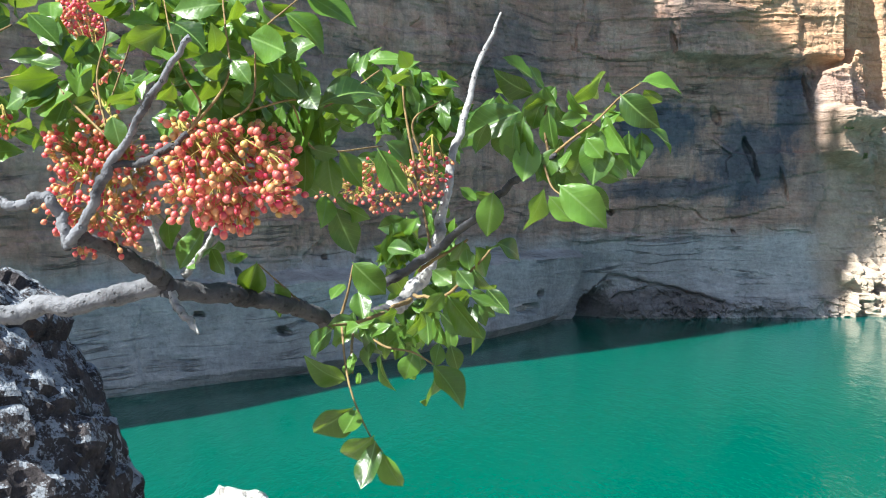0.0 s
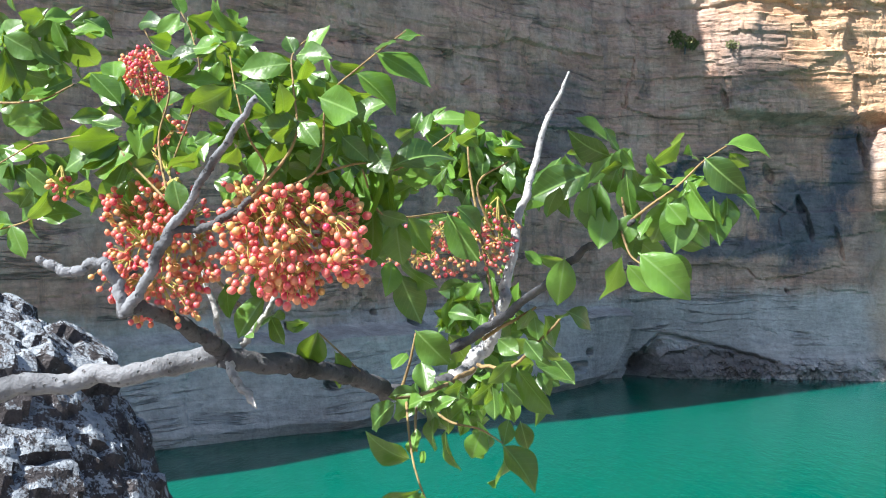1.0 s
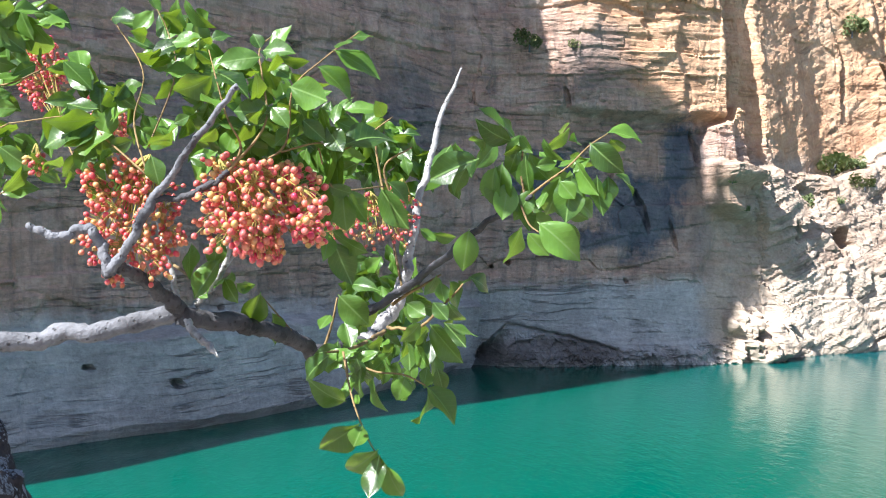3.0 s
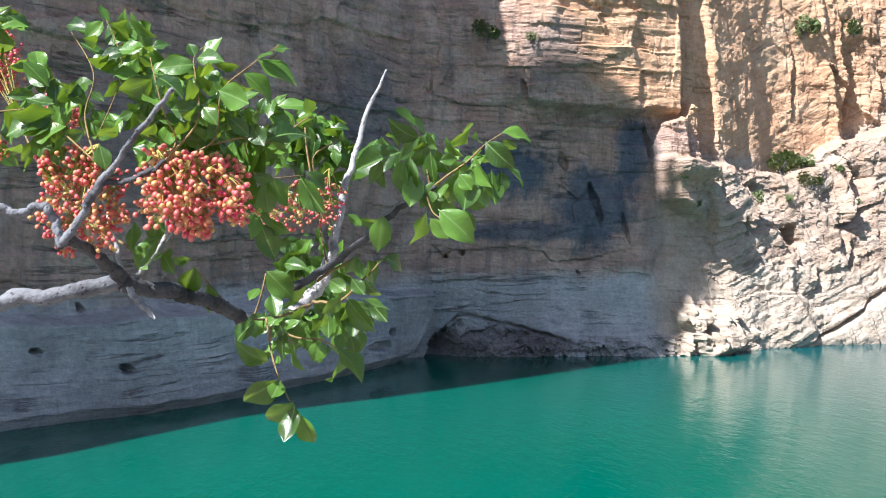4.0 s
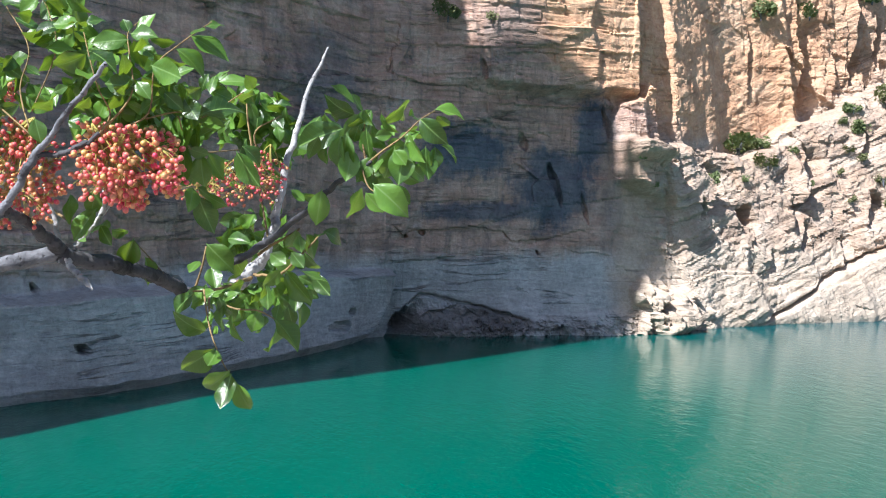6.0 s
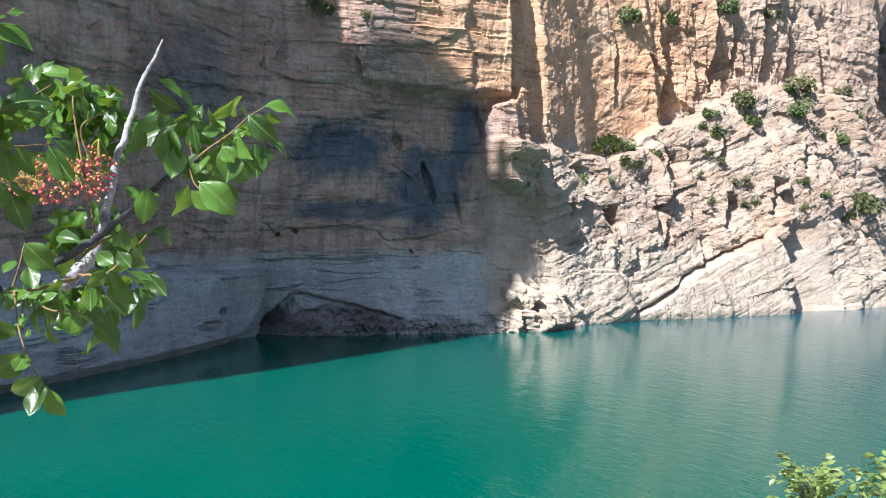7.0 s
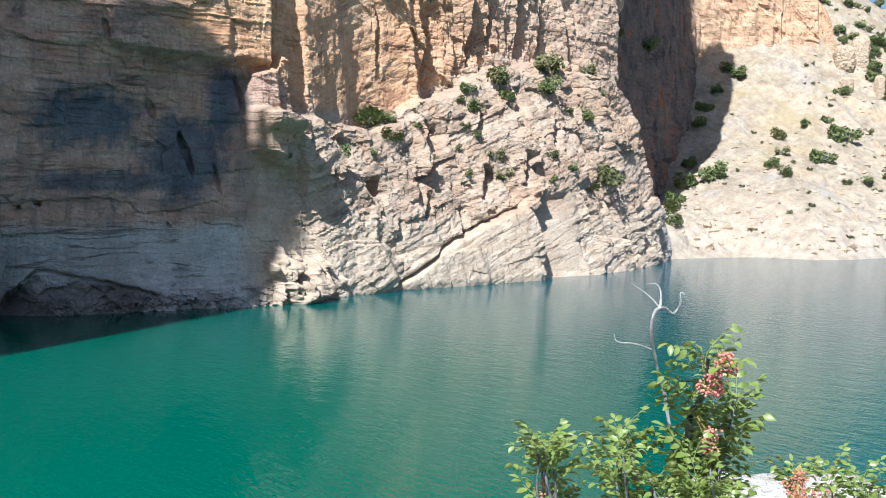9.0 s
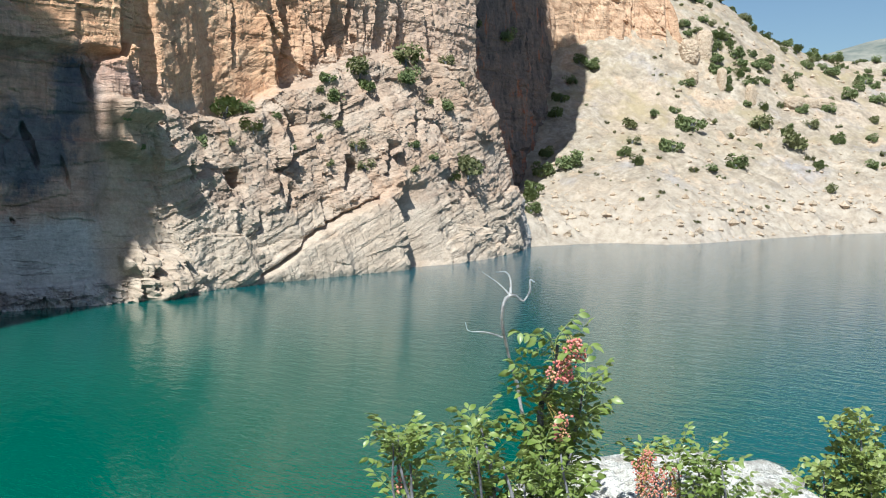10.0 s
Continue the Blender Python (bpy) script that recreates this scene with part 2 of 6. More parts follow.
def make_water():
    m = Mat("lake_water")
    swell = m.noise(1.0, 3, 0.55, co=m.scaled((2.0, 0.8, 1.0), (0, 0, radians(35))))
    ripple = m.noise(1.0, 2, 0.5, co=m.scaled((6.0, 2.6, 1.0), (0, 0, radians(20))), distort=0.5)
    h = m.math("ADD", swell, m.math("MULTIPLY", ripple, 0.55))
    # base colour turns bluer with x, painting in the reflected sky
    m.set(Base_Color=m.mix(m.node("MapRange", Value=m.math("ADD", m.xyz()[0], m.math("MULTIPLY", m.noise(0.05, 2), 14.0)), i1=20.0, i2=62.0, i3=0.0, i4=1.0).outputs[0], m.ramp(m.noise(0.03, 2), [(0.35, (0.0, 0.091, 0.063)), (0.65, (0.0, 0.105, 0.073))]), (0.0, 0.072, 0.112)), Roughness=0.06, IOR=1.33, Normal=m.bump(h, 0.38, 0.07))
    m.b.inputs["Specular IOR Level"].default_value = 0.34
    return m.mat


def make_talus():
    m = Mat("talus_soil")
    big, mid, fine = m.noise(0.05, 4), m.noise(0.4, 6, 0.65), m.noise(3.0, 6, 0.7)
    a = m.ramp(mid, [(0.3, (0.28, 0.225, 0.17)), (0.5, (0.40, 0.335, 0.265)), (0.7, (0.51, 0.44, 0.365))])
    a = m.mix(m.ramp(big, [(0.5, (0, 0, 0)), (0.62, (1, 1, 1))]), a, (0.47, 0.375, 0.29))
    a = m.mix(m.ramp(m.noise(0.09, 5, 0.65), [(0.55, (0, 0, 0)), (0.66, (0.8, 0.8, 0.8))]), a, (0.36, 0.33, 0.33))
    a = m.mix(m.ramp(m.noise(0.16, 6, 0.7, distort=0.6), [(0.54, (0, 0, 0)), (0.64, (0.7, 0.7, 0.7))]), a, (0.50, 0.36, 0.25))
    a = m.mix(m.ramp(m.noise(0.22, 7, 0.72, distort=0.4), [(0.53, (0, 0, 0)), (0.60, (0.6, 0.6, 0.6))]), a, (0.29, 0.235, 0.18))
    a = m.mix(0.55, a, m.ramp(m.noise(1.1, 8, 0.75), [(0.3, (0.15, 0.15, 0.15)), (0.7, (0.8, 0.8, 0.8))]), "OVERLAY")
    x, y, z = m.xyz()
    wet = m.node("MapRange", Value=m.math("ADD", z, m.math("MULTIPLY", m.math("SUBTRACT", m.noise(0.3, 5, 0.65), 0.5), 4.0)), i1=-3.5, i2=0.5, i3=0.8, i4=0.0).outputs[0]
    a = m.mix(wet, a, m.ramp(m.noise(0.8, 7, 0.7), [(0.32, (0.30, 0.245, 0.20)), (0.5, (0.46, 0.39, 0.32)), (0.66, (0.55, 0.48, 0.41))]))
    grass = m.ramp(m.noise(0.12, 6, 0.7), [(0.50, (0, 0, 0)), (0.62, (0.6, 0.6, 0.6))])
    a = m.mix(m.math("MULTIPLY", grass, m.node("MapRange", Value=z, i1=0.0, i2=8.0, i3=0.0, i4=1.0).outputs[0]), a, (0.36, 0.29, 0.16))
    m.set(Base_Color=a, Roughness=0.95, Normal=m.bump(m.math("ADD", mid, m.math("MULTIPLY", fine, 0.35)), 1.0, 0.5))
    return m.mat


CLIFF, WATER, TALUS = make_cliff(), make_water(), make_talus()

# ---- lake ----
bm = bmesh.new()
bmesh.ops.create_grid(bm, x_segments=2, y_segments=2, size=1500)
me = bpy.data.meshes.new("water")
bm.to_mesh(me)
bm.free()
me.materials.append(WATER)
lake = tagged(new("water", me), "still turquoise lake water filling the gorge", "water", kind="structure")
lake.location.z = WATER_Z

# ---- canyon wall ----
# foot of the wall (x, y), then how far it stands back at heights LEVELS, and its top
LEVELS = (-9.0, -7.5, -5.0, -2.4, 2.0, 8.0, 14.0, 26.0, 50.0)
WALL = (
    (-38.2, 14.8, (0, 0, 0, 0, 0, 0, 0, 0, 0), 84),
    (-25, 28, (0, 0, 0.5, 0.8, 0.8, 0.8, 0.8, 0.8, 0.8), 68),
    (-19, 34.4, (0, 0, 0.5, 0.8, 0.8, 0.8, 0.8, 0.8, 1), 60),
    (-14.5, 38.9, (0, 0, 0.5, 0.8, 0.9, 0.9, 0.9, 1, 1), 52),
    (-10.5, 42.2, (0, 0, 0.4, 0.8, 0.8, 0.8, 0.8, 0.8, 1), 43),
    (-6, 45.4, (0, 0, 0.4, 0.8, 0.6, 0.6, 0.6, 0.6, 0.6), 39.5),
    (-1, 51, (0, 0, 0.4, 0.8, 0.4, 0.2, 0.3, 0.4, 0.5), 38),
    (3, 56.2, (0, 0, 0.2, 0.4, 0.0, -0.3, -0.2, 0, 0), 36),
    (7.3, 61.3, (0, 0, -1, -2, -2.5, -2.5, -2, -1, 0), 33),
    (16, 60.2, (0, 0, 0.8, 1.4, 1.2, 0.5, 0, 0, 0), 24),
    (24, 59.0, (0, 0, 0.8, 1.4, 2.0, 2.4, 2.4, 3, 5), 20),
    (29.5, 60.4, (0, 0, 0.8, 1.5, 2.2, 2.8, 3.0, 3.6, 6), 22),
    (35, 62, (0, 0, 0.8, 1.6, 2.8, 4.0, 4.3, 5, 8), 28),
    (43, 62.6, (0, 0, 1.0, 2.0, 3.8, 5.6, 6.0, 7, 9), 34),
    (52, 63, (0, 0, 1.1, 2.3, 4.6, 7.0, 7.5, 8.5, 11), 38),
    (62, 65.5, (0, 0, 0.9, 2.1, 4.4, 7.4, 8.2, 9, 9), 66),
    (74.5, 72.5, (0, 0, 0.6, 1.4, 4.0, 7.0, 7.5, 2, -2), 86),
    (78.5, 77.5, (0, 0, 0, 0.5, 4, 8.5, 9.0, 3, 0), 86),
    # two rows with an unseen overhang above z 14, added to shade the gully
    (85, 86.5, (0, 0, 0, 0, 2, 3, 3, 3, 3), 68),
    (103, 98.5, (0, 0, 0, 0, 0, 0, 0.5, 1, 2), 50),
    (117, 108, (0, 0, 0, 0, 0, 0, 0, 1, 2), 50),
    (122, 109.5, (0, 0, 0, 0, 0, 0, 0, 1, 2), 46),
    (137, 94, (0, 0, 0, 0, 0.5, 1.5, 2.5, 6, 9), 27),
    (146, 101, (0, 0, 0, 0, 0.5, 1.5, 3, 6, 9), 20),
    (165, 125, (0, 0, 0, 0, 0, 0, 0, 1, 3), 14),
)
# hollows (+) and knobs (-) of the wall: x, z, half width, half height, depth
MARKS = (
    (19.4, 2.4, 0.30, 1.6, 0.7), (21.4, 0.8, 0.2, 1.2, 0.4), (17.2, 5.2, 0.25, 0.6, 0.4), (14.6, 9.6, 0.2, 1.0, 0.5),
    (26.7, -6.2, 2.7, 2.1, -2.0), (23.2, 6.8, 0.3, 1.6, 0.6),
    (-3.2, -3.6, 0.5, 0.8, 1.5), (-5.2, -2.4, 0.3, 0.2, 0.7), (-8.0, -5.4, 0.22, 0.2, 0.6), (-11.0, -4.4, 0.3, 0.18, 0.6),
    (-9.0, -2.8, 0.2, 0.25, 0.6), (-1.0, -4.8, 0.35, 0.25, 0.7), (4.2, -5.4, 0.3, 0.25, 0.7), (18.2, -2.2, 0.16, 0.22, 0.5),
    (9.4, -1.0, 0.2, 0.22, 0.6), (10.6, -0.7, 0.25, 0.18, 0.6), (3.4, -6.2, 0.8, 0.4, 0.8),
    (35.6, 0.1, 0.65, 0.85, 1.9), (47.5, 1.2, 0.8, 1.0, 1.2), (31.2, 1.0, 0.3, 0.8, 0.6),
)
# clefts of the sunny side: x at the middle, middle height, half height, lean, width, depth
CLEFTS = (
    (32.3, 2.0, 1.9, -0.25, 1.9, 1.5), (41.4, 3.2, 2.3, -0.30, 2.0, 1.7), (40.1, -1.3, 1.3, -0.3, 1.1, 0.9), (43.4, -2.6, 1.4, -0.3, 1.2, 1.0),
    (46.6, 0.6, 1.5, -0.35, 1.6, 1.1), (51.0, 1.8, 1.7, -0.3, 2.0, 1.3), (52.2, 7.6, 2.0, -0.25, 1.8, 1.4), (60.0, 3.2, 2.0, -0.25, 2.4, 1.5),
    (56.0, 5.0, 1.3, -0.3, 1.5, 1.0), (39.4, 0.2, 1.2, -0.3, 1.1, 0.7), (47.0, 6.0, 1.2, -0.3, 1.4, 0.9), (36.8, -3.0, 1.1, -0.3, 0.9, 0.6),
    (43.2, 12.5, 5.0, 0.05, 2.3, 2.4), (48.4, 15.0, 4.5, 0.0, 1.7, 1.7), (55.8, 16.5, 3.9, 0.1, 2.4, 2.3), (51.6, 14.6, 2.6, 0.0, 1.1, 1.0),
    (38.4, 12.0, 3.5, 0.0, 0.7, 0.6), (34.2, 11.0, 2.6, -0.1, 0.5, 0.5), (60.5, 16.0, 3.6, 0.0, 1.5, 1.3), (65.0, 15.0, 4.5, 0.1, 1.8, 1.6),
    (51.3, -4.2, 3.2, 0.22, 3.4, 1.8), (58.8, -3.4, 2.6, 0.12, 1.3, 1.3), (63.2, -3.6, 2.4, 0.05, 1.9, 1.8), (68.0, -4.6, 2.0, 0.0, 2.0, 1.2),
)


def cells(x, y, z, jitter=0.85):
    """Nearest and second nearest of scattered points: their distances, and three numbers that belong to the nearest."""
    ix, iy, iz = (np.floor(a).astype(np.int64) for a in (x, y, z))
    best, second = np.full(x.shape, 9.0), np.full(x.shape, 9.0)
    tag, ox, oz = np.zeros(x.shape), np.zeros(x.shape), np.zeros(x.shape)
    for dx in (-1, 0, 1):
        for dy in (-1, 0, 1):
            for dz in (-1, 0, 1):
                cx, cy, cz = ix + dx, iy + dy, iz + dz
                px = cx + 0.5 + jitter * (lattice(cx, cy, cz) - 0.5)
                py = cy + 0.5 + jitter * (lattice(cx + 91, cy + 13, cz) - 0.5)
                pz = cz + 0.5 + jitter * (lattice(cx, cy + 57, cz + 31) - 0.5)
                r = np.sqrt((x - px) ** 2 + (y - py) ** 2 + (z - pz) ** 2)
                near = r < best
                second = np.where(near, best, np.minimum(second, r))
                best = np.where(near, r, best)
                tag = np.where(near, lattice(cx + 7, cy + 5, cz + 3), tag)
                ox, oz = np.where(near, x - px, ox), np.where(near, z - pz, oz)
    return best, second, tag, ox, oz


def blocks(x, y, z, tilt, groove=0.3):
    """Faceted blocks: each stands out by its own amount and leans its own way, with a groove round it."""
    best, second, tag, ox, oz = cells(x, y, z)
    lean = (np.mod(tag * 37.0, 1.0) - 0.5) * ox + (np.mod(tag * 91.0, 1.0) - 0.5) * oz
    return (tag - 0.5) + tilt * lean + groove * (1 - smooth(0.0, 0.07, second - best))


def courses(u, v, thick, length, seed, lean=0.7):
    """Bedded rock: layers of uneven thickness, split by joints into slabs that stand out unevenly."""
    a = v / thick + 0.7 * vnoise(v / thick * 0.55, 0 * v + seed, 0 * v)
    i = np.floor(a).astype(np.int64)
    f = a - i
    k = 0 * i + seed
    b = u / length + 9.7 * lattice(i, k, k + 1) + 0.5 * vnoise(u / length * 0.8, i * 1.7, 0 * v + seed)
    j = np.floor(b).astype(np.int64)
    g = b - j
    d = 0.6 * (lattice(i, j, k) - 0.5) + 0.6 * (lattice(i, k, k + 5) - 0.5)
    d = d + lean * (lattice(j, i, k + 2) - 0.5) * (g - 0.5) + 0.5 * (lattice(j, i, k + 8) - 0.3) * (f - 0.5)
    return d + 0.22 * (1 - smooth(0.0, 0.10, np.minimum(f, 1 - f))) * lattice(i, k, k + 9) + 0.16 * (1 - smooth(0.0, 0.05, np.minimum(g, 1 - g)))


def ribs(u, v, wide, tall, seed, lean=0.0):
    """Ribs that come forward to the right and break off steeply, cut across into blocks."""
    k = np.zeros(u.shape, np.int64) + seed
    a = (u + lean * v) / wide + 0.9 * fbm(u * 0.35 / wide, v * 0.45 / tall, 1.0 * seed, 3)
    i = np.floor(a).astype(np.int64)
    f = a - i
    b = v / tall + 7.3 * lattice(i, k, k + 1) + 0.35 * f + 0.5 * fbm(u / wide, v / tall, 2.0 * seed, 2)
    j = np.floor(b).astype(np.int64)
    g = b - j
    h = (0.35 + 0.65 * lattice(i, k, k + 3)) * (0.25 + 0.9 * lattice(i, j, k))
    cut = 0.35 + 0.65 * lattice(j, i, k + 6)                     # where the rib breaks off
    form = np.where(f < cut, f / cut, 1 - smooth(cut, np.minimum(cut + 0.10, 1.0), f))
    return -h * (form - 0.45) + 0.3 * (lattice(i + 3, j, k) - 0.5) + 0.10 * (1 - smooth(0.0, 0.09, np.minimum(g, 1 - g))) * lattice(i, j + 2, k)


def make_wall():
    nu, nz = 2050, 310
    C, K, u = along([w[:2] for w in WALL], 4000)
    # finer where the wall is near the water opposite, coarser where it leaves the view
    dens = np.interp(K, (0, 1, 2, 16, 19, 24), (0.3, 0.5, 1, 1, 0.6, 0.3))
    acc = np.r_[0, np.cumsum(0.5 * (dens[1:] + dens[:-1]) * np.diff(u))]
    at = np.interp(np.linspace(0, acc[-1], nu), acc, u)
    T = np.gradient(C, axis=0)
    T /= np.linalg.norm(T, axis=1)[:, None]
    N = np.stack([-T[:, 1], T[:, 0]], 1)                # into the rock
    k = np.ones(121) / 121
    N = np.stack([np.convolve(np.pad(N[:, j], 60, "edge"), k, "valid") for j in (0, 1)], 1)
    N = np.stack([np.interp(at, u, N[:, j]) for j in (0, 1)], 1)
    C, K = np.stack([np.interp(at, u, C[:, j]) for j in (0, 1)], 1), np.interp(at, u, K)
    u = at
    top = np.interp(K, range(len(WALL)), [w[3] for w in WALL])
    top = top + 3 * fbm(u * 0.15, 0.0 * u, 0.0 * u, 3) * smooth(3, 5, K)
    # the unseen broken rim of the crag, shaped for its shadow on the wall: two towers with a gap between
    rim = np.interp(K, (0, 0.04, 0.07, 0.13, 0.37, 0.45, 0.52, 0.74, 0.90, 1.15, 1.7, 2.5, 3.4), (90.6, 90.2, 84, 82.6, 77.8, 79, 81, 77.0, 72, 66.5, 60, 53, 47))
    top = np.where(K < 3.4, rim + 0.5 * fbm(u * 0.9, 0 * u, 0 * u + 2, 3), top)
    rise = np.linspace(0, 1, nz)[None, :]
    z = -9 + 29 * np.minimum(rise / 0.85, 1) ** 1.1 * np.minimum(1, (top[:, None] + 9) / 29) + np.clip(top[:, None] - 20, 0, None) * np.clip((rise - 0.85) / 0.15, 0, 1)
    prof = np.array([w[2] for w in WALL], float)
    rows = np.stack([np.interp(K, range(len(WALL)), prof[:, j]) for j in range(len(LEVELS))], 1)
    back = np.stack([np.interp(z[i], LEVELS, rows[i]) for i in range(nu)])
    CX = C[:, None, 0] + 0 * z
    U = u[:, None] + 0 * z
    wob = fbm(U * 0.1, 0 * z, z * 0.1, 3)
    # sunny side: a broken slope up to a terrace, an upright face above it
    terrace = np.interp(CX, (26, 30, 35, 39, 42, 46, 51, 57, 68, 72, 75), (4.9, 5.0, 4.7, 5.9, 7.3, 8.7, 10.8, 11.8, 11.2, 9.5, 4.0)) + 1.2 * fbm(U * 0.30, 0 * z, 0 * z + 5.5, 4)
    depth = np.interp(CX, (28, 30, 35, 43, 52, 62, 68, 73), (2.0, 2.5, 3.6, 5.2, 6.6, 6.8, 5.0, 3.0))
    step = 1.7 * smooth(29, 38, CX)
    above = smooth(-0.25, 0.25, z - terrace)
    tread = depth * np.clip((z + 7.5) / (terrace + 7.5), 0, 1) ** 1.15 + step * above + 0.06 * np.clip(z - terrace, 0, None)
    sunny = smooth(28.0, 30.0, CX) * (1 - smooth(73, 76, CX))
    back = back * (1 - sunny) + tread * sunny
    X = C[:, None, 0] + N[:, None, 0] * back
    Y = C[:, None, 1] + N[:, None, 1] * back
    right = smooth(23.0, 28.5, CX + 1.2 * wob)     # broken rock; left of it a smoother, bedded face
    dip = 0.42 * (np.clip(CX, 0, 75) - 35) * smooth(28.6, 29.2, CX + 4.0 * fbm(z * 0.22, U * 0.1, 3.3, 4))
    bed = z - dip + 0.8 * wob
    warp = 0.20 * fbm(U * 0.4, bed * 0.6, 0.0, 3)
    wear = 0.35 + 1.3 * vnoise(U * 0.13, bed * 0.22, 0 * U + 6.6)
    thin = bed + 0.45 * fbm(U * 0.22, bed * 0.4, 8.8, 4)
    bare = smooth(-3.2, -1.6, z + 0.5 * wob)                    # the washed foot is smoother
    patch = smooth(0.30, 0.70, vnoise(U * 0.16, thin * 0.30, 0 * U + 12.0))      # massive rock beside shattered rock
    lower = 1.5 * ribs(U, thin, 9.0, 6.0, 5, 0.30) + 0.9 * ribs(U, thin, 5.0, 3.0, 3, 0.35) * (0.4 + 0.6 * patch)
    lower += (0.4 + 0.6 * bare) * patch * (0.55 * ribs(U, thin, 2.3, 1.5, 17, 0.30) + 0.24 * ribs(U, thin, 1.0, 0.6, 29, 0.2))
    lower += (1.2 - 0.7 * patch) * (0.30 * courses(U, thin, 1.5, 5.6, 3, 0.3) + 0.17 * courses(U, thin, 0.5, 2.6, 11, 0.3)) + 0.08 * blocks(U * 1.5, Y * 0 + 9.3, thin * 2.2, 1.4, 0.15)
    level = z + 0.04 * U + 0.8 * wob
    upper = 1.2 * ribs(U, level, 7.0, 14.0, 41) + (0.6 + 0.4 * patch) * (0.6 * ribs(U, level, 2.6, 2.4, 53) + 0.34 * ribs(U, level, 1.1, 0.9, 61))
    upper += 0.26 * courses(U, level, 1.3, 2.4, 7) + 0.13 * courses(U, level, 0.5, 1.0, 19)
    calm = 1 - 0.70 * smooth(29, 31, CX) * (1 - smooth(39, 42, CX))
    upper += 2.2 * smooth(72, 76, CX) * ribs(U, level, 8.0, 22.0, 97)
    broken = lower * (1 - above) + upper * above * calm
    layered = blocks(U * 0.09 + warp, Y * 0 + 0.3, bed * 0.45 + warp, 0.9, 0.10) * 0.34 + wear * (0.35 + 0.65 * smooth(3, 8, z)) * (0.26 * courses(U, thin, 1.6, 8.0, 5, 0.4) + 0.16 * courses(U, thin, 0.6, 3.0, 13, 0.4) + 0.08 * courses(U, thin, 0.25, 1.2, 29, 0.4))
    layered += 0.40 * ribs(U, level, 4.6, 3.4, 71) + (0.3 + 0.7 * patch) * (0.2 * ribs(U, level, 1.7, 1.3, 83) + 0.10 * ribs(U, level, 0.7, 0.5, 87))
    d = 1.8 * fbm(X * 0.11, Y * 0.11, z * 0.09, 4) * (0.35 + 0.5 * right)
    d += right * broken + (1 - right) * layered * (0.35 + 0.65 * bare)
    d += 0.20 * fbm(U * 1.6, bed * 2.6, 1.1, 5) * (0.4 + 0.6 * right)
    # the brow over the pinnacle, and the alcove behind it
    lip = z + 0.7 * wob + 0.04 * (CX - 20) + 0.4 * fbm(U * 0.5, 0 * z, 0 * z + 2.2, 3)
    brow = smooth(11, 17, CX) * (1 - smooth(25.6, 26.3, CX + 0.8 * wob)) * smooth(8.3, 8.9, lip) * (1 - smooth(18, 24, z))
    d -= 1.15 * brow
    alcove = smooth(25.8, 26.6, CX + 0.8 * wob) * (1 - smooth(29.4, 29.9, CX + 0.5 * wob)) * smooth(5.0, 6.2, z) * (1 - smooth(16, 20, z))
    d += 0.6 * alcove
    top_of = np.interp(CX, (23.0, 24.2, 25.0, 26.2, 26.9, 27.5, 28.2), (6.6, 7.7, 7.9, 8.2, 9.3, 9.0, 6.0)) + 0.5 * fbm(U * 1.4, 0 * z, 0 * z + 4.4, 3)
    d -= 1.5 * smooth(23.4, 24.6, CX) * (1 - smooth(27.3, 28.2, CX)) * (1 - smooth(-0.25, 0.2, z - top_of)) * smooth(3.6, 4.6, z)
    knob = np.interp(CX + 0.6 * wob, (23.3, 24.7, 26.0, 28.3, 31.5), (0, 2.3, 2.0, 0.7, 0)) * (1 - smooth(-0.3, 0.3, z - 5.2 + 0.12 * (CX - 26) - 0.5 * fbm(U * 0.7, 0 * z, 0 * z + 6.4, 3)))
    d -= knob * smooth(-0.6, 0.3, z - 3.0 + 0.38 * (CX - 24) - 0.6 * fbm(U * 0.8, z * 0.5, 0 * z + 1.4, 3))
    # the long ledge that climbs to the right over smooth slabs
    over = z + 7.3 - 0.40 * (CX - 35) - 0.5 * wob - 1.0 * fbm(U * 0.30, 0 * z, 0 * z + 9.0, 4)
    slab = smooth(34.5, 36, CX) * (1 - smooth(49.5, 51, CX)) * (1 - smooth(-0.12, 0.12, over))
    d = d * (1 - 0.60 * slab) - 0.35 * slab + 0.14 * slab * ribs(U, z, 0.9, 2.2, 91, 0.2)
    d += (0.2 + 0.7 * vnoise(U * 0.3, 0 * z, 0 * z + 4.0)) * smooth(34.5, 36, CX) * (1 - smooth(44, 56, CX)) * np.exp(-((over - 0.2) / 0.14) ** 2)
    bend, fray = fbm(U * 0.5, z * 0.5, 3.0, 4), fbm(U * 0.6, z * 0.6, 9.0, 3)
    for x0, z0, tall, lean, wide, deep in CLEFTS:
        lo, hi = np.searchsorted(CX[:, 0], (x0 - 3 * wide - 4, x0 + 2 * wide + 4))
        q = slice(lo, hi)
        s = (CX[q] - x0 + lean * (z[q] - z0) + 0.7 * bend[q]) / wide
        w = 1 - smooth(0.55, 1.0, np.abs(z[q] - z0) / tall + 0.5 * fray[q])
        d[q] += deep * w * np.where(s < 0, smooth(-0.12, 0.0, s), np.clip(1 - s, 0, 1) ** 1.3)
        d[q] -= 0.35 * deep * w * np.where(s < -0.06, np.clip(1 + s * 0.8, 0, 1) ** 2 * (s > -1.3), 0)
    # a washed chute between two ribs
    chute = smooth(51.2, 51.9, CX - 0.25 * (z + 4) + 0.5 * wob) * (1 - smooth(56.0, 57.2, CX - 0.1 * (z + 4))) * (1 - smooth(-1.2, 0.4, z + 0.5 * wob))
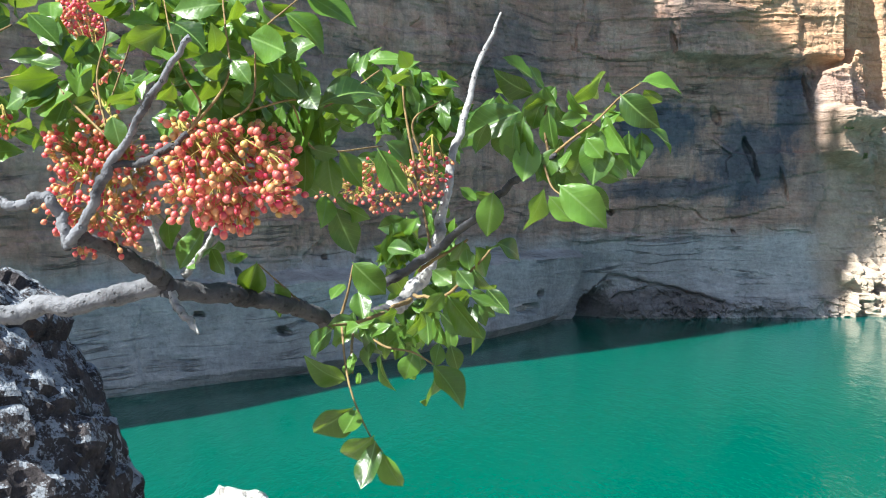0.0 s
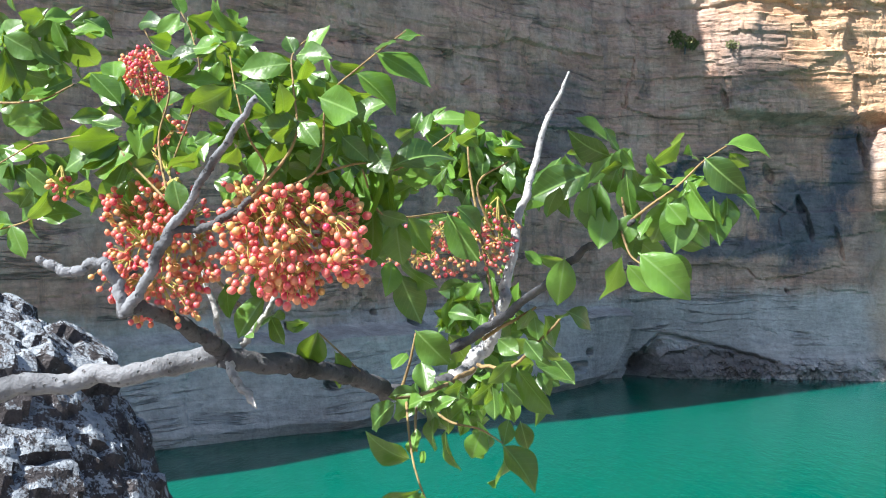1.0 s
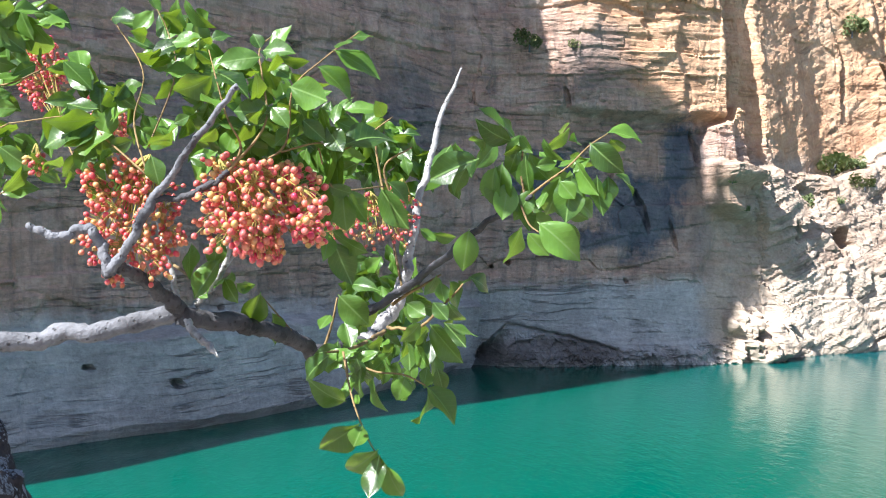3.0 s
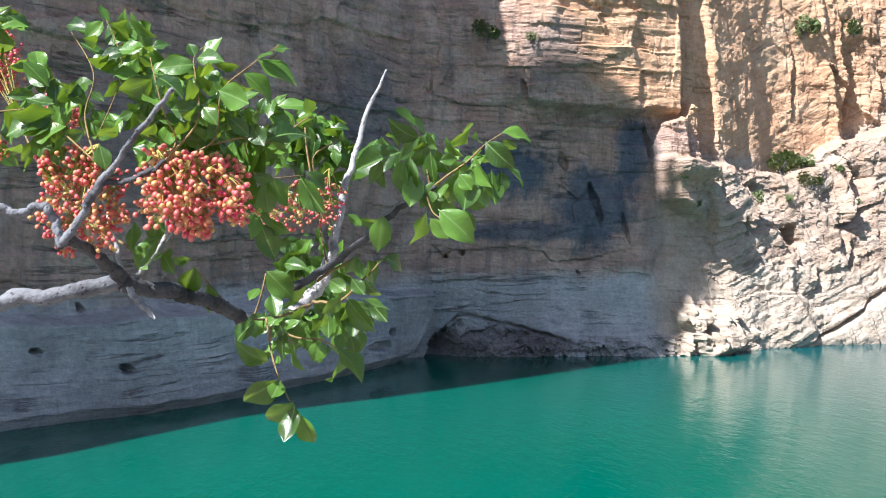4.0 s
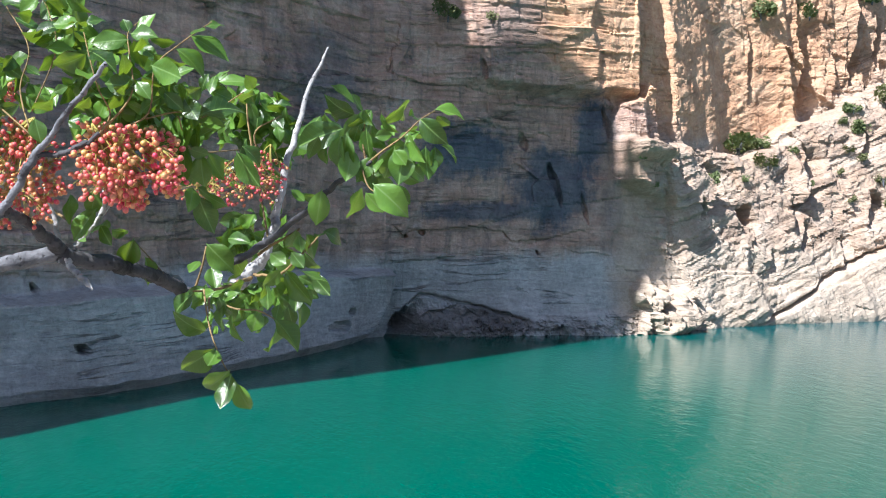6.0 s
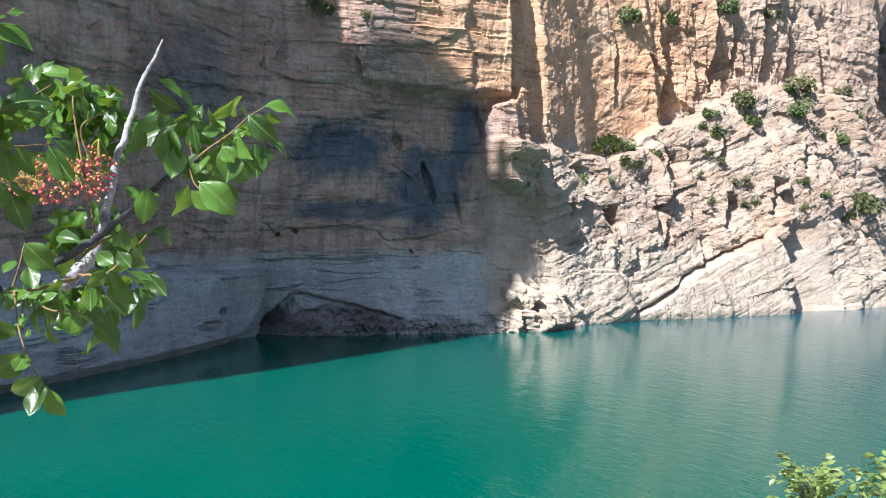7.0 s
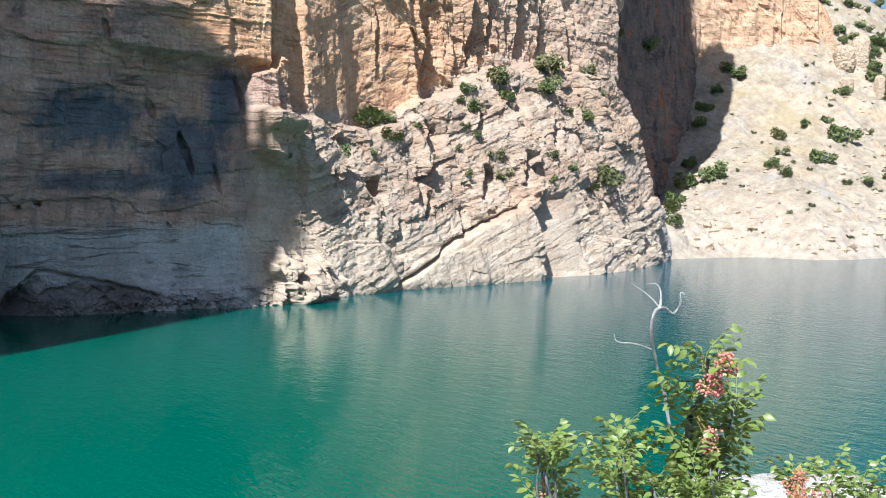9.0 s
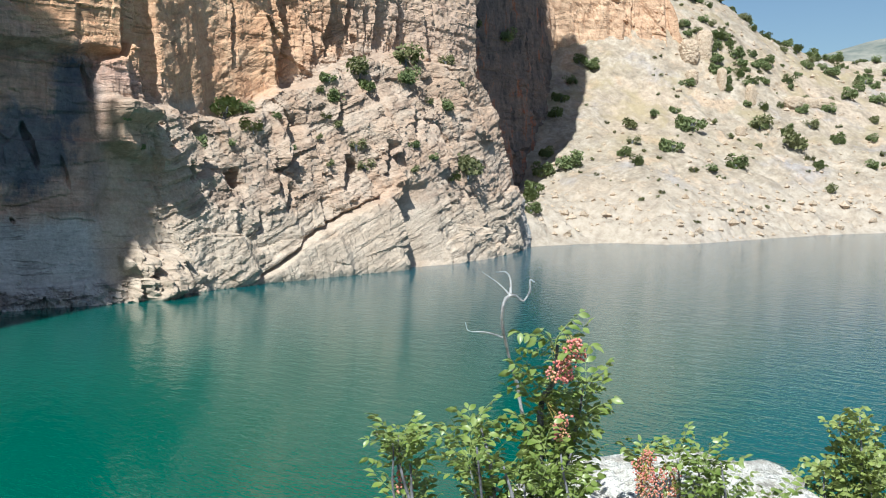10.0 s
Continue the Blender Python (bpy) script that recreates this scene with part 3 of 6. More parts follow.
    d = d * (1 - 0.85 * chute) + chute * (0.3 + 0.32 * np.clip(57 - CX, 0, 6))
    # the rounded slab at the water on the shaded side
    edge = 5.6 + 2.6 * np.sqrt(np.clip((z + 7.6) / 4.4, 0, 1))
    roof = np.interp(CX, (7.5, 8.5, 10.4, 12, 16, 21), (-8.5, -6.4, -4.7, -5.0, -6.1, -7.6)) + 0.5 * wob + 0.25 * fbm(U * 0.9, 0.0, 6.0, 3)
    cave = smooth(0.0, 0.8, roof - z + 0.5 * blocks(U * 0.9, Y * 0 + 1.5, z * 1.2, 1.0, 0.0))
    hole = 2.2 * (1 - smooth(8.8, 10.8, CX)) + 0.35
    d += cave * (hole - 0.35 * blocks(U * 0.8, Y * 0 + 4.0, z * 1.1, 1.4, 0.3) - 0.2 * blocks(U * 2.2, Y * 0 + 7.0, z * 2.6, 1.4, 0.3) - 0.7 * smooth(0.5, 2.2, roof - z))
    d += 0.5 * np.exp(-((roof - z - 0.12) / 0.10) ** 2) * smooth(8.0, 9.0, CX) * (1 - smooth(17, 20, CX))
    rubble = (1 - smooth(-6.9, -6.0, z + 0.6 * wob)) * smooth(11, 15, CX) * (1 - smooth(24, 26, CX))
    d -= rubble * (0.5 + 0.7 * blocks(U * 1.1, Y * 0 + 2.0, z * 1.3, 1.2, 0.4) + 0.35 * blocks(U * 2.6, Y * 0 + 5.0, z * 2.8, 1.2, 0.4))
    pad = (1 - smooth(-3.4, -2.9, z + 0.3 * wob + 0.3 * fbm(U * 0.3, 0 * z, 0 * z + 8.0, 3))) * (1 - smooth(-0.3, 0.3, CX - edge)) * smooth(-20, -4, CX)
    d = d * (1 - 0.4 * pad) - 1.7 * pad
    fret = fbm(U * 1.3, z * 0.8, 2.0, 4)
    for x0, z0, rx, rz, deep in MARKS:
        lo, hi = np.searchsorted(CX[:, 0], (x0 - 2 * rx - 3, x0 + 2 * rx + 3))
        q = slice(lo, hi)
        w = np.sqrt(((CX[q] - x0 + 0.25 * (z[q] - z0) * (deep > 0)) / rx) ** 2 + ((z[q] - z0) / rz) ** 2) + (0.9 + 0.5 * (rx * rz > 0.5)) * fret[q]
        d[q] += deep * (1 - smooth(0.65 if deep > 0 else 0.2, 1.0, w))
    d *= np.clip((z + 8.6) / 1.6, 0.3, 1)
    d *= 0.25 + 0.75 * smooth(22, 32, U)
    # the unseen free end of the crag, shaped for its shadow's edge, bulges and draws in on its way up
    d -= (1 - smooth(8, 20, U)) * np.interp(z, (20, 28, 33, 40, 46, 50, 60, 73, 80, 92), (0.5, 0.6, 0.5, -1.2, -1.2, -0.6, 0.0, 0.2, 0.6, 0.3))
    P = np.stack([X + N[:, None, 0] * d, Y + N[:, None, 1] * d, z + 0.12 * fbm(U, z, 3.0, 2)], -1)
    P[:, 0, 2] = -10
    # thickness: a cap over the top and a back face
    lid, rear = P[:, -1].copy(), P[:, -1].copy()
    lid[:, :2] += 9 * N
    lid[:, 2] -= 14
    rear[:, :2] += 11 * N
    rear[:, 2] = -10
    P = np.concatenate([P, lid[:, None], rear[:, None]], 1)
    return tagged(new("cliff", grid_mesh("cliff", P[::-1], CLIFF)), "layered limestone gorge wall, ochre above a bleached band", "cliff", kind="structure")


cliff = make_wall()

# ---- slope beyond the gorge ----
BEACH = ((70, 78), (78, 74.0), (87, 71.5), (91, 63.5), (110, 61.4), (124, 57), (150, 40), (185, 5), (205, -60), (205, -160))


def shore_distance(x, y):
    """Metres inland of the far beach; negative over the water."""
    P, _, _ = along(BEACH, 160)
    best, side = np.full(x.shape, 1e9), np.zeros(x.shape)
    for a, b in zip(P[:-1], P[1:]):
        d = b - a
        t = np.clip(((x - a[0]) * d[0] + (y - a[1]) * d[1]) / (d @ d), 0, 1)
        r = np.hypot(x - a[0] - t * d[0], y - a[1] - t * d[1])
        s = np.where(d[0] * (y - a[1]) - d[1] * (x - a[0]) > 0, 1, -1)
        near = r < best
        best, side = np.where(near, r, best), np.where(near, s, side)
    return best * side


def slope_height(x, y):
    d = shore_distance(x, y)
    h = WATER_Z + np.interp(d, (-30, -4, 0, 5, 12, 30, 70, 110, 300), (-12, -2, 0, 3.2, 6.4, 13, 30, 34, 45))
    h = h + 22 * np.exp(-((x - 148) ** 2 + (y - 120) ** 2) / 800.0)
    h = h - 7 * np.exp(-((x - 88) / 13) ** 2 - ((y - 101) / 13) ** 2) * smooth(4, 16, d)
    h = h + smooth(3, 15, d) * (2.6 * fbm(x * 0.05, y * 0.05, 2.2, 5)) + smooth(-2, 3, d) * 1.3 * fbm(x * 0.35, y * 0.35, 5.1, 4) + 1.1 * smooth(0, 2, d) * np.abs(fbm(x * 0.6, y * 0.6, 3.0, 3)) - 1.6 * smooth(1, 6, d) * (1 - smooth(18, 40, d)) * np.abs(fbm(x * 0.13 + y * 0.05, y * 0.05, 8.0, 4)) + 0.9 * smooth(0, 1.5, d) * (1 - smooth(4, 9, d)) * blocks(x * 0.45, y * 0.45, 0 * x + 0.4, 0.8, 0.2)
    return h


gx, gy = np.meshgrid(60 + 360 * np.linspace(0, 1, 620) ** 1.5, np.linspace(-160, 300, 760), indexing="ij")
slope = tagged(new("hillside", grid_mesh("hillside", np.stack([gx, gy, slope_height(gx, gy)], -1), TALUS, True)), "pale dry scree slope rising from the beach", "hillside", kind="structure")

# ---- plants: materials ----
def make_leaf(name, deep, light, through_col, vein, gloss=0.38):
    m = Mat(name)
    rnd = m.node("ObjectInfo").outputs["Random"]
    x, y, z = m.xyz()
    tone = m.math("MULTIPLY_ADD", m.noise(2.2, 3, 0.5), 0.6, m.math("MULTIPLY", rnd, 0.5))
    col = m.ramp(tone, [(0.25, deep), (0.85, light)])
    rib = m.node("MapRange", Value=m.math("ABSOLUTE", x), i1=0.006, i2=0.018, i3=1.0, i4=0.0).outputs[0]
    slant = m.math("ADD", y, m.math("MULTIPLY", m.math("ABSOLUTE", x), -0.9))
    lines = m.math("SINE", m.math("MULTIPLY", slant, 62.0))
    lines = m.node("MapRange", Value=lines, i1=0.80, i2=1.0, i3=0.0, i4=0.16).outputs[0]
    col = m.mix(m.math("MAXIMUM", rib, lines), col, vein)
    spots = m.ramp(m.noise(14.0, 2, 0.5), [(0.70, (0, 0, 0)), (0.76, (1, 1, 1))])
    col = m.mix(m.math("MULTIPLY", spots, 0.35), col, (0.16, 0.10, 0.04))
    m.set(Base_Color=col, Roughness=gloss, IOR=1.45, Normal=m.bump(m.math("ADD", m.math("MULTIPLY", lines, 0.5), m.noise(5.0, 2)), 0.10, 0.01))
    m.b.inputs["Specular IOR Level"].default_value = 0.7
    tr = m.node("BsdfTranslucent", Color=m.mix(m.math("MULTIPLY", rib, 0.5), m.mix(rnd, through_col, tuple(c * 0.7 for c in through_col)), deep))
    mixer = m.node("MixShader", Fac=0.20, i1=m.b.outputs[0], i2=tr.outputs[0])
    m.t.links.new(mixer.outputs[0], m.out.inputs["Surface"])
    return m.mat


def make_bark(name, dark, pale, scale=1.0):
    m = Mat(name)
    patch = m.noise(22.0 * scale, 5, 0.6)
    grain = m.noise(160.0 * scale, 4, 0.65)
    col = m.ramp(patch, [(0.32, dark), (0.54, pale)])
    col = m.mix(0.35, col, m.ramp(grain, [(0.3, (0.2, 0.2, 0.2)), (0.7, (0.7, 0.7, 0.7))]), "OVERLAY")
    specks = m.ramp(m.voronoi(150.0 * scale), [(0.12, (1, 1, 1)), (0.22, (0, 0, 0))])
    col = m.mix(m.math("MULTIPLY", specks, 0.5), col, (0.035, 0.032, 0.032))
    m.set(Base_Color=col, Roughness=0.85, Normal=m.bump(m.math("ADD", m.math("SUBTRACT", grain, m.math("MULTIPLY", specks, 0.6)), m.math("MULTIPLY", patch, 1.5)), 1.0, 0.0025))
    return m.mat


def make_berry(name, ripe, pink, coral, green):
    m = Mat(name)
    rnd = m.node("ObjectInfo").outputs["Random"]
    isle = m.node("NewGeometry").outputs["Random Per Island"]
    x, y, z = m.xyz()
    a = m.ramp(m.math("FRACT", m.math("ADD", rnd, isle)), [(0.0, ripe), (0.50, pink), (0.75, coral), (1.0, green)])
    blush = m.node("MapRange", Value=m.math("ADD", z, m.noise(1.3, 2)), i1=-0.6, i2=1.2, i3=0.3, i4=0.0).outputs[0]
    m.set(Base_Color=m.mix(blush, a, green), Roughness=0.42, Subsurface_Weight=0.15, Subsurface_Scale=0.3)
    m.b.inputs["Subsurface Radius"].default_value = (0.004, 0.002, 0.001)
    return m.mat


LEAF = make_leaf("terebinth_leaf", (0.007, 0.030, 0.009), (0.125, 0.255, 0.035), (0.48, 0.72, 0.04), (0.18, 0.30, 0.08), 0.36)
LEAF_FAR = make_leaf("shrub_leaf", (0.085, 0.145, 0.03), (0.26, 0.34, 0.075), (0.46, 0.54, 0.09), (0.25, 0.32, 0.10), 0.38)
LEAF_PALE = make_leaf("oak_leaf", (0.17, 0.25, 0.06), (0.36, 0.42, 0.12), (0.60, 0.66, 0.16), (0.25, 0.30, 0.10), 0.5)
BARK = make_bark("grey_bark", (0.042, 0.043, 0.052), (0.21, 0.213, 0.235))
# darker bark copy: dark growth, with the limbs' shade put into the colour
BARK_DARK = make_bark("dark_shaded_bark", (0.016, 0.015, 0.017), (0.085, 0.083, 0.092))
BARK_DRY = make_bark("dry_twig_bark", (0.17, 0.165, 0.17), (0.46, 0.445, 0.445))
BARK_GREEN = make_bark("young_twig_bark", (0.15, 0.095, 0.05), (0.29, 0.20, 0.085))
STALK = make_bark("fruit_stalk", (0.30, 0.22, 0.06), (0.44, 0.38, 0.10))
BERRY = make_berry("terebinth_berry", (0.62, 0.040, 0.115), (0.70, 0.115, 0.140), (0.70, 0.22, 0.14), (0.60, 0.40, 0.13))
BERRY_DRY = make_berry("dry_berry", (0.60, 0.13, 0.15), (0.66, 0.20, 0.20), (0.64, 0.27, 0.22), (0.52, 0.33, 0.19))


# ---- plants: shapes ----
def part(name, mesh, mat, parent, label="", m=None):
    """A mesh as one part of a thing, placed in the world by m."""
    if isinstance(mesh, bmesh.types.BMesh):
        data = bpy.data.meshes.new(name)
        mesh.to_mesh(data)
        mesh.free()
        data.materials.append(mat)
        mesh = data
    ob = new(name, mesh)
    ob.parent = parent
    base = parent["base"] if "base" in parent.keys() else (0, 0, 0)
    ob.matrix_basis = Matrix.Translation(-Vector(base)) @ (m if m is not None else Matrix())
    if label:
        tagged(ob, label)
    return ob


def thing(name, base, label, category, group=""):
    ob = new(name)
    ob.location = base
    ob["base"] = list(base)
    ob.empty_display_size = 0.1
    return tagged(ob, label, category, group)


def tube(pts, sides=8, knots=0.0, seed=0):
    """A tapered, slightly knobbly tube through (x, y, z, radius)."""
    n = max(8, len(pts) * (12 if knots > 0.12 else 6))
    P, _, _ = along(pts, n)
    rng = np.random.default_rng(seed)
    if knots > 0.12:
        bend = rng.normal(0, 1, (n // 4 + 2, 3))
        P = P.copy()
        P[:, :3] += 0.30 * P[:, 3:4] * np.stack([np.interp(np.arange(n) / 4.0, np.arange(n // 4 + 2), bend[:, j]) for j in range(3)], 1)
    d = np.gradient(P[:, :3], axis=0)
    d /= np.linalg.norm(d, axis=1)[:, None] + 1e-9
    up = np.array([0.3, 0.9, 0.2])
    a = np.cross(d, up)
    a /= np.linalg.norm(a, axis=1)[:, None] + 1e-9
    b = np.cross(d, a)
    ang = np.linspace(0, 2 * np.pi, sides, endpoint=False)
    lump = 1 + knots * (rng.random((n, sides)) - 0.5) + knots * 0.9 * (rng.random((n, 1)) - 0.45)
    R = P[:, 3][:, None] * lump
    V = P[:, None, :3] + R[:, :, None] * (np.cos(ang)[None, :, None] * a[:, None] + np.sin(ang)[None, :, None] * b[:, None])
    verts = V.reshape(-1, 3).tolist() + [P[0, :3].tolist(), P[-1, :3].tolist()]
    faces = [(i * sides + j, i * sides + (j + 1) % sides, (i + 1) * sides + (j + 1) % sides, (i + 1) * sides + j) for i in range(n - 1) for j in range(sides)]
    e = n * sides
    faces += [(e, (j + 1) % sides, j) for j in range(sides)] + [(e + 1, (n - 1) * sides + j, (n - 1) * sides + (j + 1) % sides) for j in range(sides)]
    return verts, faces


def mesh_of(name, pieces, mat, shade=True):
    """One mesh from (verts, faces) pieces."""
    V, Fc = [], []
    for v, f in pieces:
        o = len(V)
        V += [tuple(p) for p in v]
        Fc += [tuple(i + o for i in q) for q in f]
    me = bpy.data.meshes.new(name)
    me.from_pydata(V, [], Fc)
    if shade:
        me.polygons.foreach_set("use_smooth", np.ones(len(Fc), bool))
    me.materials.append(mat)
    me.update()
    return me


limb_seed = [1]


def limb(tree, name, pts, mat):
    limb_seed[0] += 1
    thick = pts[0][3] > 0.002
    v, f = tube([(p[0], p[1], p[2], (1.0 if thick else 0.86) * p[3]) for p in pts], 12 if thick else 6, 0.24 if thick else 0.1, limb_seed[0])
    label = {"dead_twig": "bare dry grey twig", "twig": "thin reddish young twig"}.get(name, "")
    return part(name, mesh_of(name, [(v, f)], mat), mat, tree, label)


def leaf_shape(droop, fold, wave, wide=0.5, rows=10, cols=7, curl=0.0):
    """A pointed oval blade, one long along y, with a short stalk, folded at the midrib, cupped and drooping."""
    V, Fc = [], []
    half = (cols - 1) // 2
    for i in range(rows):
        t = i / (rows - 1)
        w = wide / 2 * math.sin(math.pi * t ** 0.92) ** 0.85 * (1 - 0.10 * t) * 1.06 if 0 < t < 1 else 0.003
        if t > 0.86:
            w *= 0.80
        for j in range(cols):
            s = (j - half) / half
            x = w * s
            z = -droop * t * t + fold * abs(x) - 1.1 * fold * x * x / wide + wave * w * s * s * math.sin(8 * t + 2.4 * s)
            z += curl * math.sin(math.pi * t) * 0.3
            V.append((x, 0.04 + 0.96 * t - 0.25 * abs(droop) * t * t * t, z))
    for i in range(rows - 1):
        for j in range(cols - 1):
            a = i * cols + j
            Fc.append((a, a + 1, a + cols + 1, a + cols))
    V += [(-0.010, 0, 0), (0.010, 0, 0), (0.010, 0.06, 0.004), (-0.010, 0.06, 0.004)]
    n = len(V)
    Fc.append((n - 4, n - 3, n - 2, n - 1))
    return V, Fc


LEAF_KINDS = [mesh_of("leaf", [leaf_shape(*k)], LEAF) for k in ((0.12, 0.38, 0.20), (0.28, 0.55, 0.22), (-0.15, 0.35, 0.28), (0.40, 0.42, 0.30), (0.08, 0.80, 0.22), (0.22, 0.22, 0.40), (0.50, 0.65, 0.20), (-0.22, 0.50, 0.18), (0.30, 0.95, 0.22))]
leaf_rng = random.Random(5)


def put_leaf(tree, base, tip, roll, width):
    a = Vector(tip) - Vector(base)
    size = a.length
    a.normalize()
    ref = Vector((0, -1, 0))
    ref = (ref - a * ref.dot(a)).normalized()
    side = a.cross(ref)
    n = ref * math.cos(radians(roll)) + side * math.sin(radians(roll))
    s = a.cross(n)
    m = Matrix.Translation(base) @ Matrix((s * (width / 0.44), a * size, n * size)).transposed().to_4x4()
    part("leaf", leaf_rng.choice(LEAF_KINDS), LEAF, tree, m=m)


def leaves(tree, rows):
    """Single leaves: place of the stalk, place of the tip, turn about their length, width."""
    for bx, by, bz, tx, ty, tz, roll, width in rows:
        put_leaf(tree, (bx, by, bz), (tx, ty, tz), roll + leaf_rng.uniform(-10, 10), width)


def shoot(tree, centre, radii, count, size, hang=0.0):
    """A leafy shoot: leaves spread through an oval space."""
    for _ in range(count):
        while True:
            u, v, w = (leaf_rng.uniform(-1, 1) for _ in range(3))
            if u * u + v * v + w * w < 1:
                break
        base = Vector(centre) + Vector((u * radii[0], w * 0.7 * min(radii), v * radii[1]))
        way = Vector((leaf_rng.gauss(0, 1), leaf_rng.gauss(0, 0.7), leaf_rng.gauss(0, 1) - hang)).normalized()
        length = size * leaf_rng.uniform(0.7, 1.25)
        put_leaf(tree, base, base + way * length, leaf_rng.uniform(-70, 70), length * leaf_rng.uniform(0.42, 0.55))


def berry_shape(squash=1.15):
    bm = bmesh.new()
    bmesh.ops.create_icosphere(bm, subdivisions=2, radius=1.0)
    for v in bm.verts:
        v.co.z *= squash
        if v.co.z < 0:
            v.co.x *= 1 - 0.18 * (v.co.z / squash) ** 2
            v.co.y *= 1 - 0.18 * (v.co.z / squash) ** 2
    V = [tuple(v.co) for v in bm.verts]
    Fc = [tuple(v.index for v in f.verts) for f in bm.faces]
    bm.free()
    return V, Fc


BERRY_SHAPE = berry_shape()
BERRY_MESH = mesh_of("berry", [BERRY_SHAPE], BERRY)


def fruit_cluster(tree, centre, radii, count, size, stem, singly=True, seed=0, label="hanging cluster of ripening pink and yellow berries", fruit=None):
    """A loose panicle: forked stalks from a stem down to berries spread through an oval space."""
    rng = random.Random(seed)
    c, root = Vector(centre), Vector(stem)
    forks = [c + Vector((rng.uniform(-0.55, 0.55) * radii[0], rng.uniform(-0.4, 0.4) * radii[0], rng.uniform(-0.4, 0.6) * radii[1])) for _ in range(max(6, count // 12))]
    pieces, spots = [], []
    for f in forks:
        mid = root.lerp(f, 0.55) + Vector((0, 0, 0.12 * radii[1]))
        pieces.append(tube([(*root, 0.0009), (*mid, 0.0007), (*f, 0.0005)], 5))
    tries = 0
    while len(spots) < count and tries < 9000:
        tries += 1
        u, v, w = (rng.uniform(-1, 1) for _ in range(3))
        r = u * u + v * v + w * w
        if r > 0.66 + 1.1 * noise.noise(Vector((u * 1.9 + seed, v * 1.9, w * 1.9))) + 0.35 * rng.random() or (r < 0.25 and rng.random() < 0.7):
            continue
        p = c + Vector((u * radii[0], w * 0.75 * radii[0], v * radii[1]))
        if all((p - q).length > 1.25 * size for q in spots):
            spots.append(p)
    for p in spots:
        f = min(forks, key=lambda q: (q - p).length)
        pieces.append(tube([(*f, 0.0004), (*(f.lerp(p, 0.6) + Vector((0, 0, 0.002))), 0.0003), (*p, 0.0003)], 4))
    cluster = part("panicle", mesh_of("panicle", pieces, STALK), STALK, tree, label)
    joined = []
    for p in spots:
        f = min(forks, key=lambda q: (q - p).length)
        way = ((f - p).normalized() + Vector((rng.gauss(0, 0.3), rng.gauss(0, 0.3), rng.gauss(0, 0.3)))).normalized()
        s = size * rng.uniform(0.72, 1.1)
        m = Matrix.Translation(p) @ way.to_track_quat("Z", "Y").to_matrix().to_4x4() @ Matrix.Scale(s, 4)
        if singly:
            ob = new("berry", BERRY_MESH)
            ob.parent = cluster
            ob.matrix_basis = m
        else:
            joined.append(([m @ Vector(v) for v in BERRY_SHAPE[0]], BERRY_SHAPE[1]))
    if joined:
        ob = new("fruit", mesh_of("fruit", joined, fruit or BERRY))
        ob.parent = cluster
        tagged(ob, kind="stuff")
    return cluster


# ---- the terebinth whose branch reaches over the water ----
terebinth = thing("terebinth_tree", (-2.3, 1.3, -1.9), "terebinth branch with glossy green leaves and pink berry clusters", "tree")
limb(terebinth, "limb", ((-0.581, 0.758, -0.103, 0.0096), (-0.479, 0.753, -0.089, 0.0090), (-0.388, 0.748, -0.080, 0.0085), (-0.329, 0.761, -0.074, 0.0079), (-0.270, 0.768, -0.069, 0.0078), (-0.227, 0.785, -0.061, 0.0088)), BARK)
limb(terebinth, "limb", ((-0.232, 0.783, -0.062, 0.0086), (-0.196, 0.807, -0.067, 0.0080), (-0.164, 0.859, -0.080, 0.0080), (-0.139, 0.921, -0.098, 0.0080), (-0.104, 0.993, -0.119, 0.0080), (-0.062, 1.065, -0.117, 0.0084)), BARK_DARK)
limb(terebinth, "limb", ((-0.062, 1.065, -0.117, 0.0084), (-0.036, 1.096, -0.093, 0.0083), (-0.013, 1.107, -0.051, 0.0078), (0.002, 1.117, 0.005, 0.0053), (0.014, 1.126, 0.062, 0.0048), (0.032, 1.137, 0.120, 0.0039), (0.044, 1.147, 0.160, 0.0032), (0.060, 1.157, 0.193, 0.0026), (0.076, 1.162, 0.228, 0.0013)), BARK_DRY)
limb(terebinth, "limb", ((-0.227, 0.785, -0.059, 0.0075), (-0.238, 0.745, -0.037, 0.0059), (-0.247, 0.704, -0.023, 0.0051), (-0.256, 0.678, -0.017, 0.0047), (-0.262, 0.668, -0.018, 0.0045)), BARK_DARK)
limb(terebinth, "limb", ((-0.262, 0.668, -0.019, 0.0045), (-0.266, 0.668, -0.001, 0.0039), (-0.272, 0.667, 0.012, 0.0037), (-0.283, 0.671, 0.013, 0.0034), (-0.293, 0.671, 0.008, 0.0034), (-0.304, 0.670, 0.009, 0.0032), (-0.313, 0.670, 0.013, 0.0030), (-0.320, 0.670, 0.018, 0.0024)), BARK)
limb(terebinth, "limb", ((-0.261, 0.668, -0.019, 0.0041), (-0.243, 0.664, 0.004, 0.0035), (-0.227, 0.654, 0.031, 0.0037), (-0.213, 0.649, 0.047, 0.0027), (-0.183, 0.625, 0.081, 0.0024), (-0.168, 0.616, 0.098, 0.0021), (-0.160, 0.611, 0.108, 0.0020), (-0.156, 0.611, 0.110, 0.0022)), BARK)
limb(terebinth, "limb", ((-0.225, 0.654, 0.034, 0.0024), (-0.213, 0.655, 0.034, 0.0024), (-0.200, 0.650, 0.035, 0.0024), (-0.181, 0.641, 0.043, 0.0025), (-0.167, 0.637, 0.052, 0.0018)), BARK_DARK)
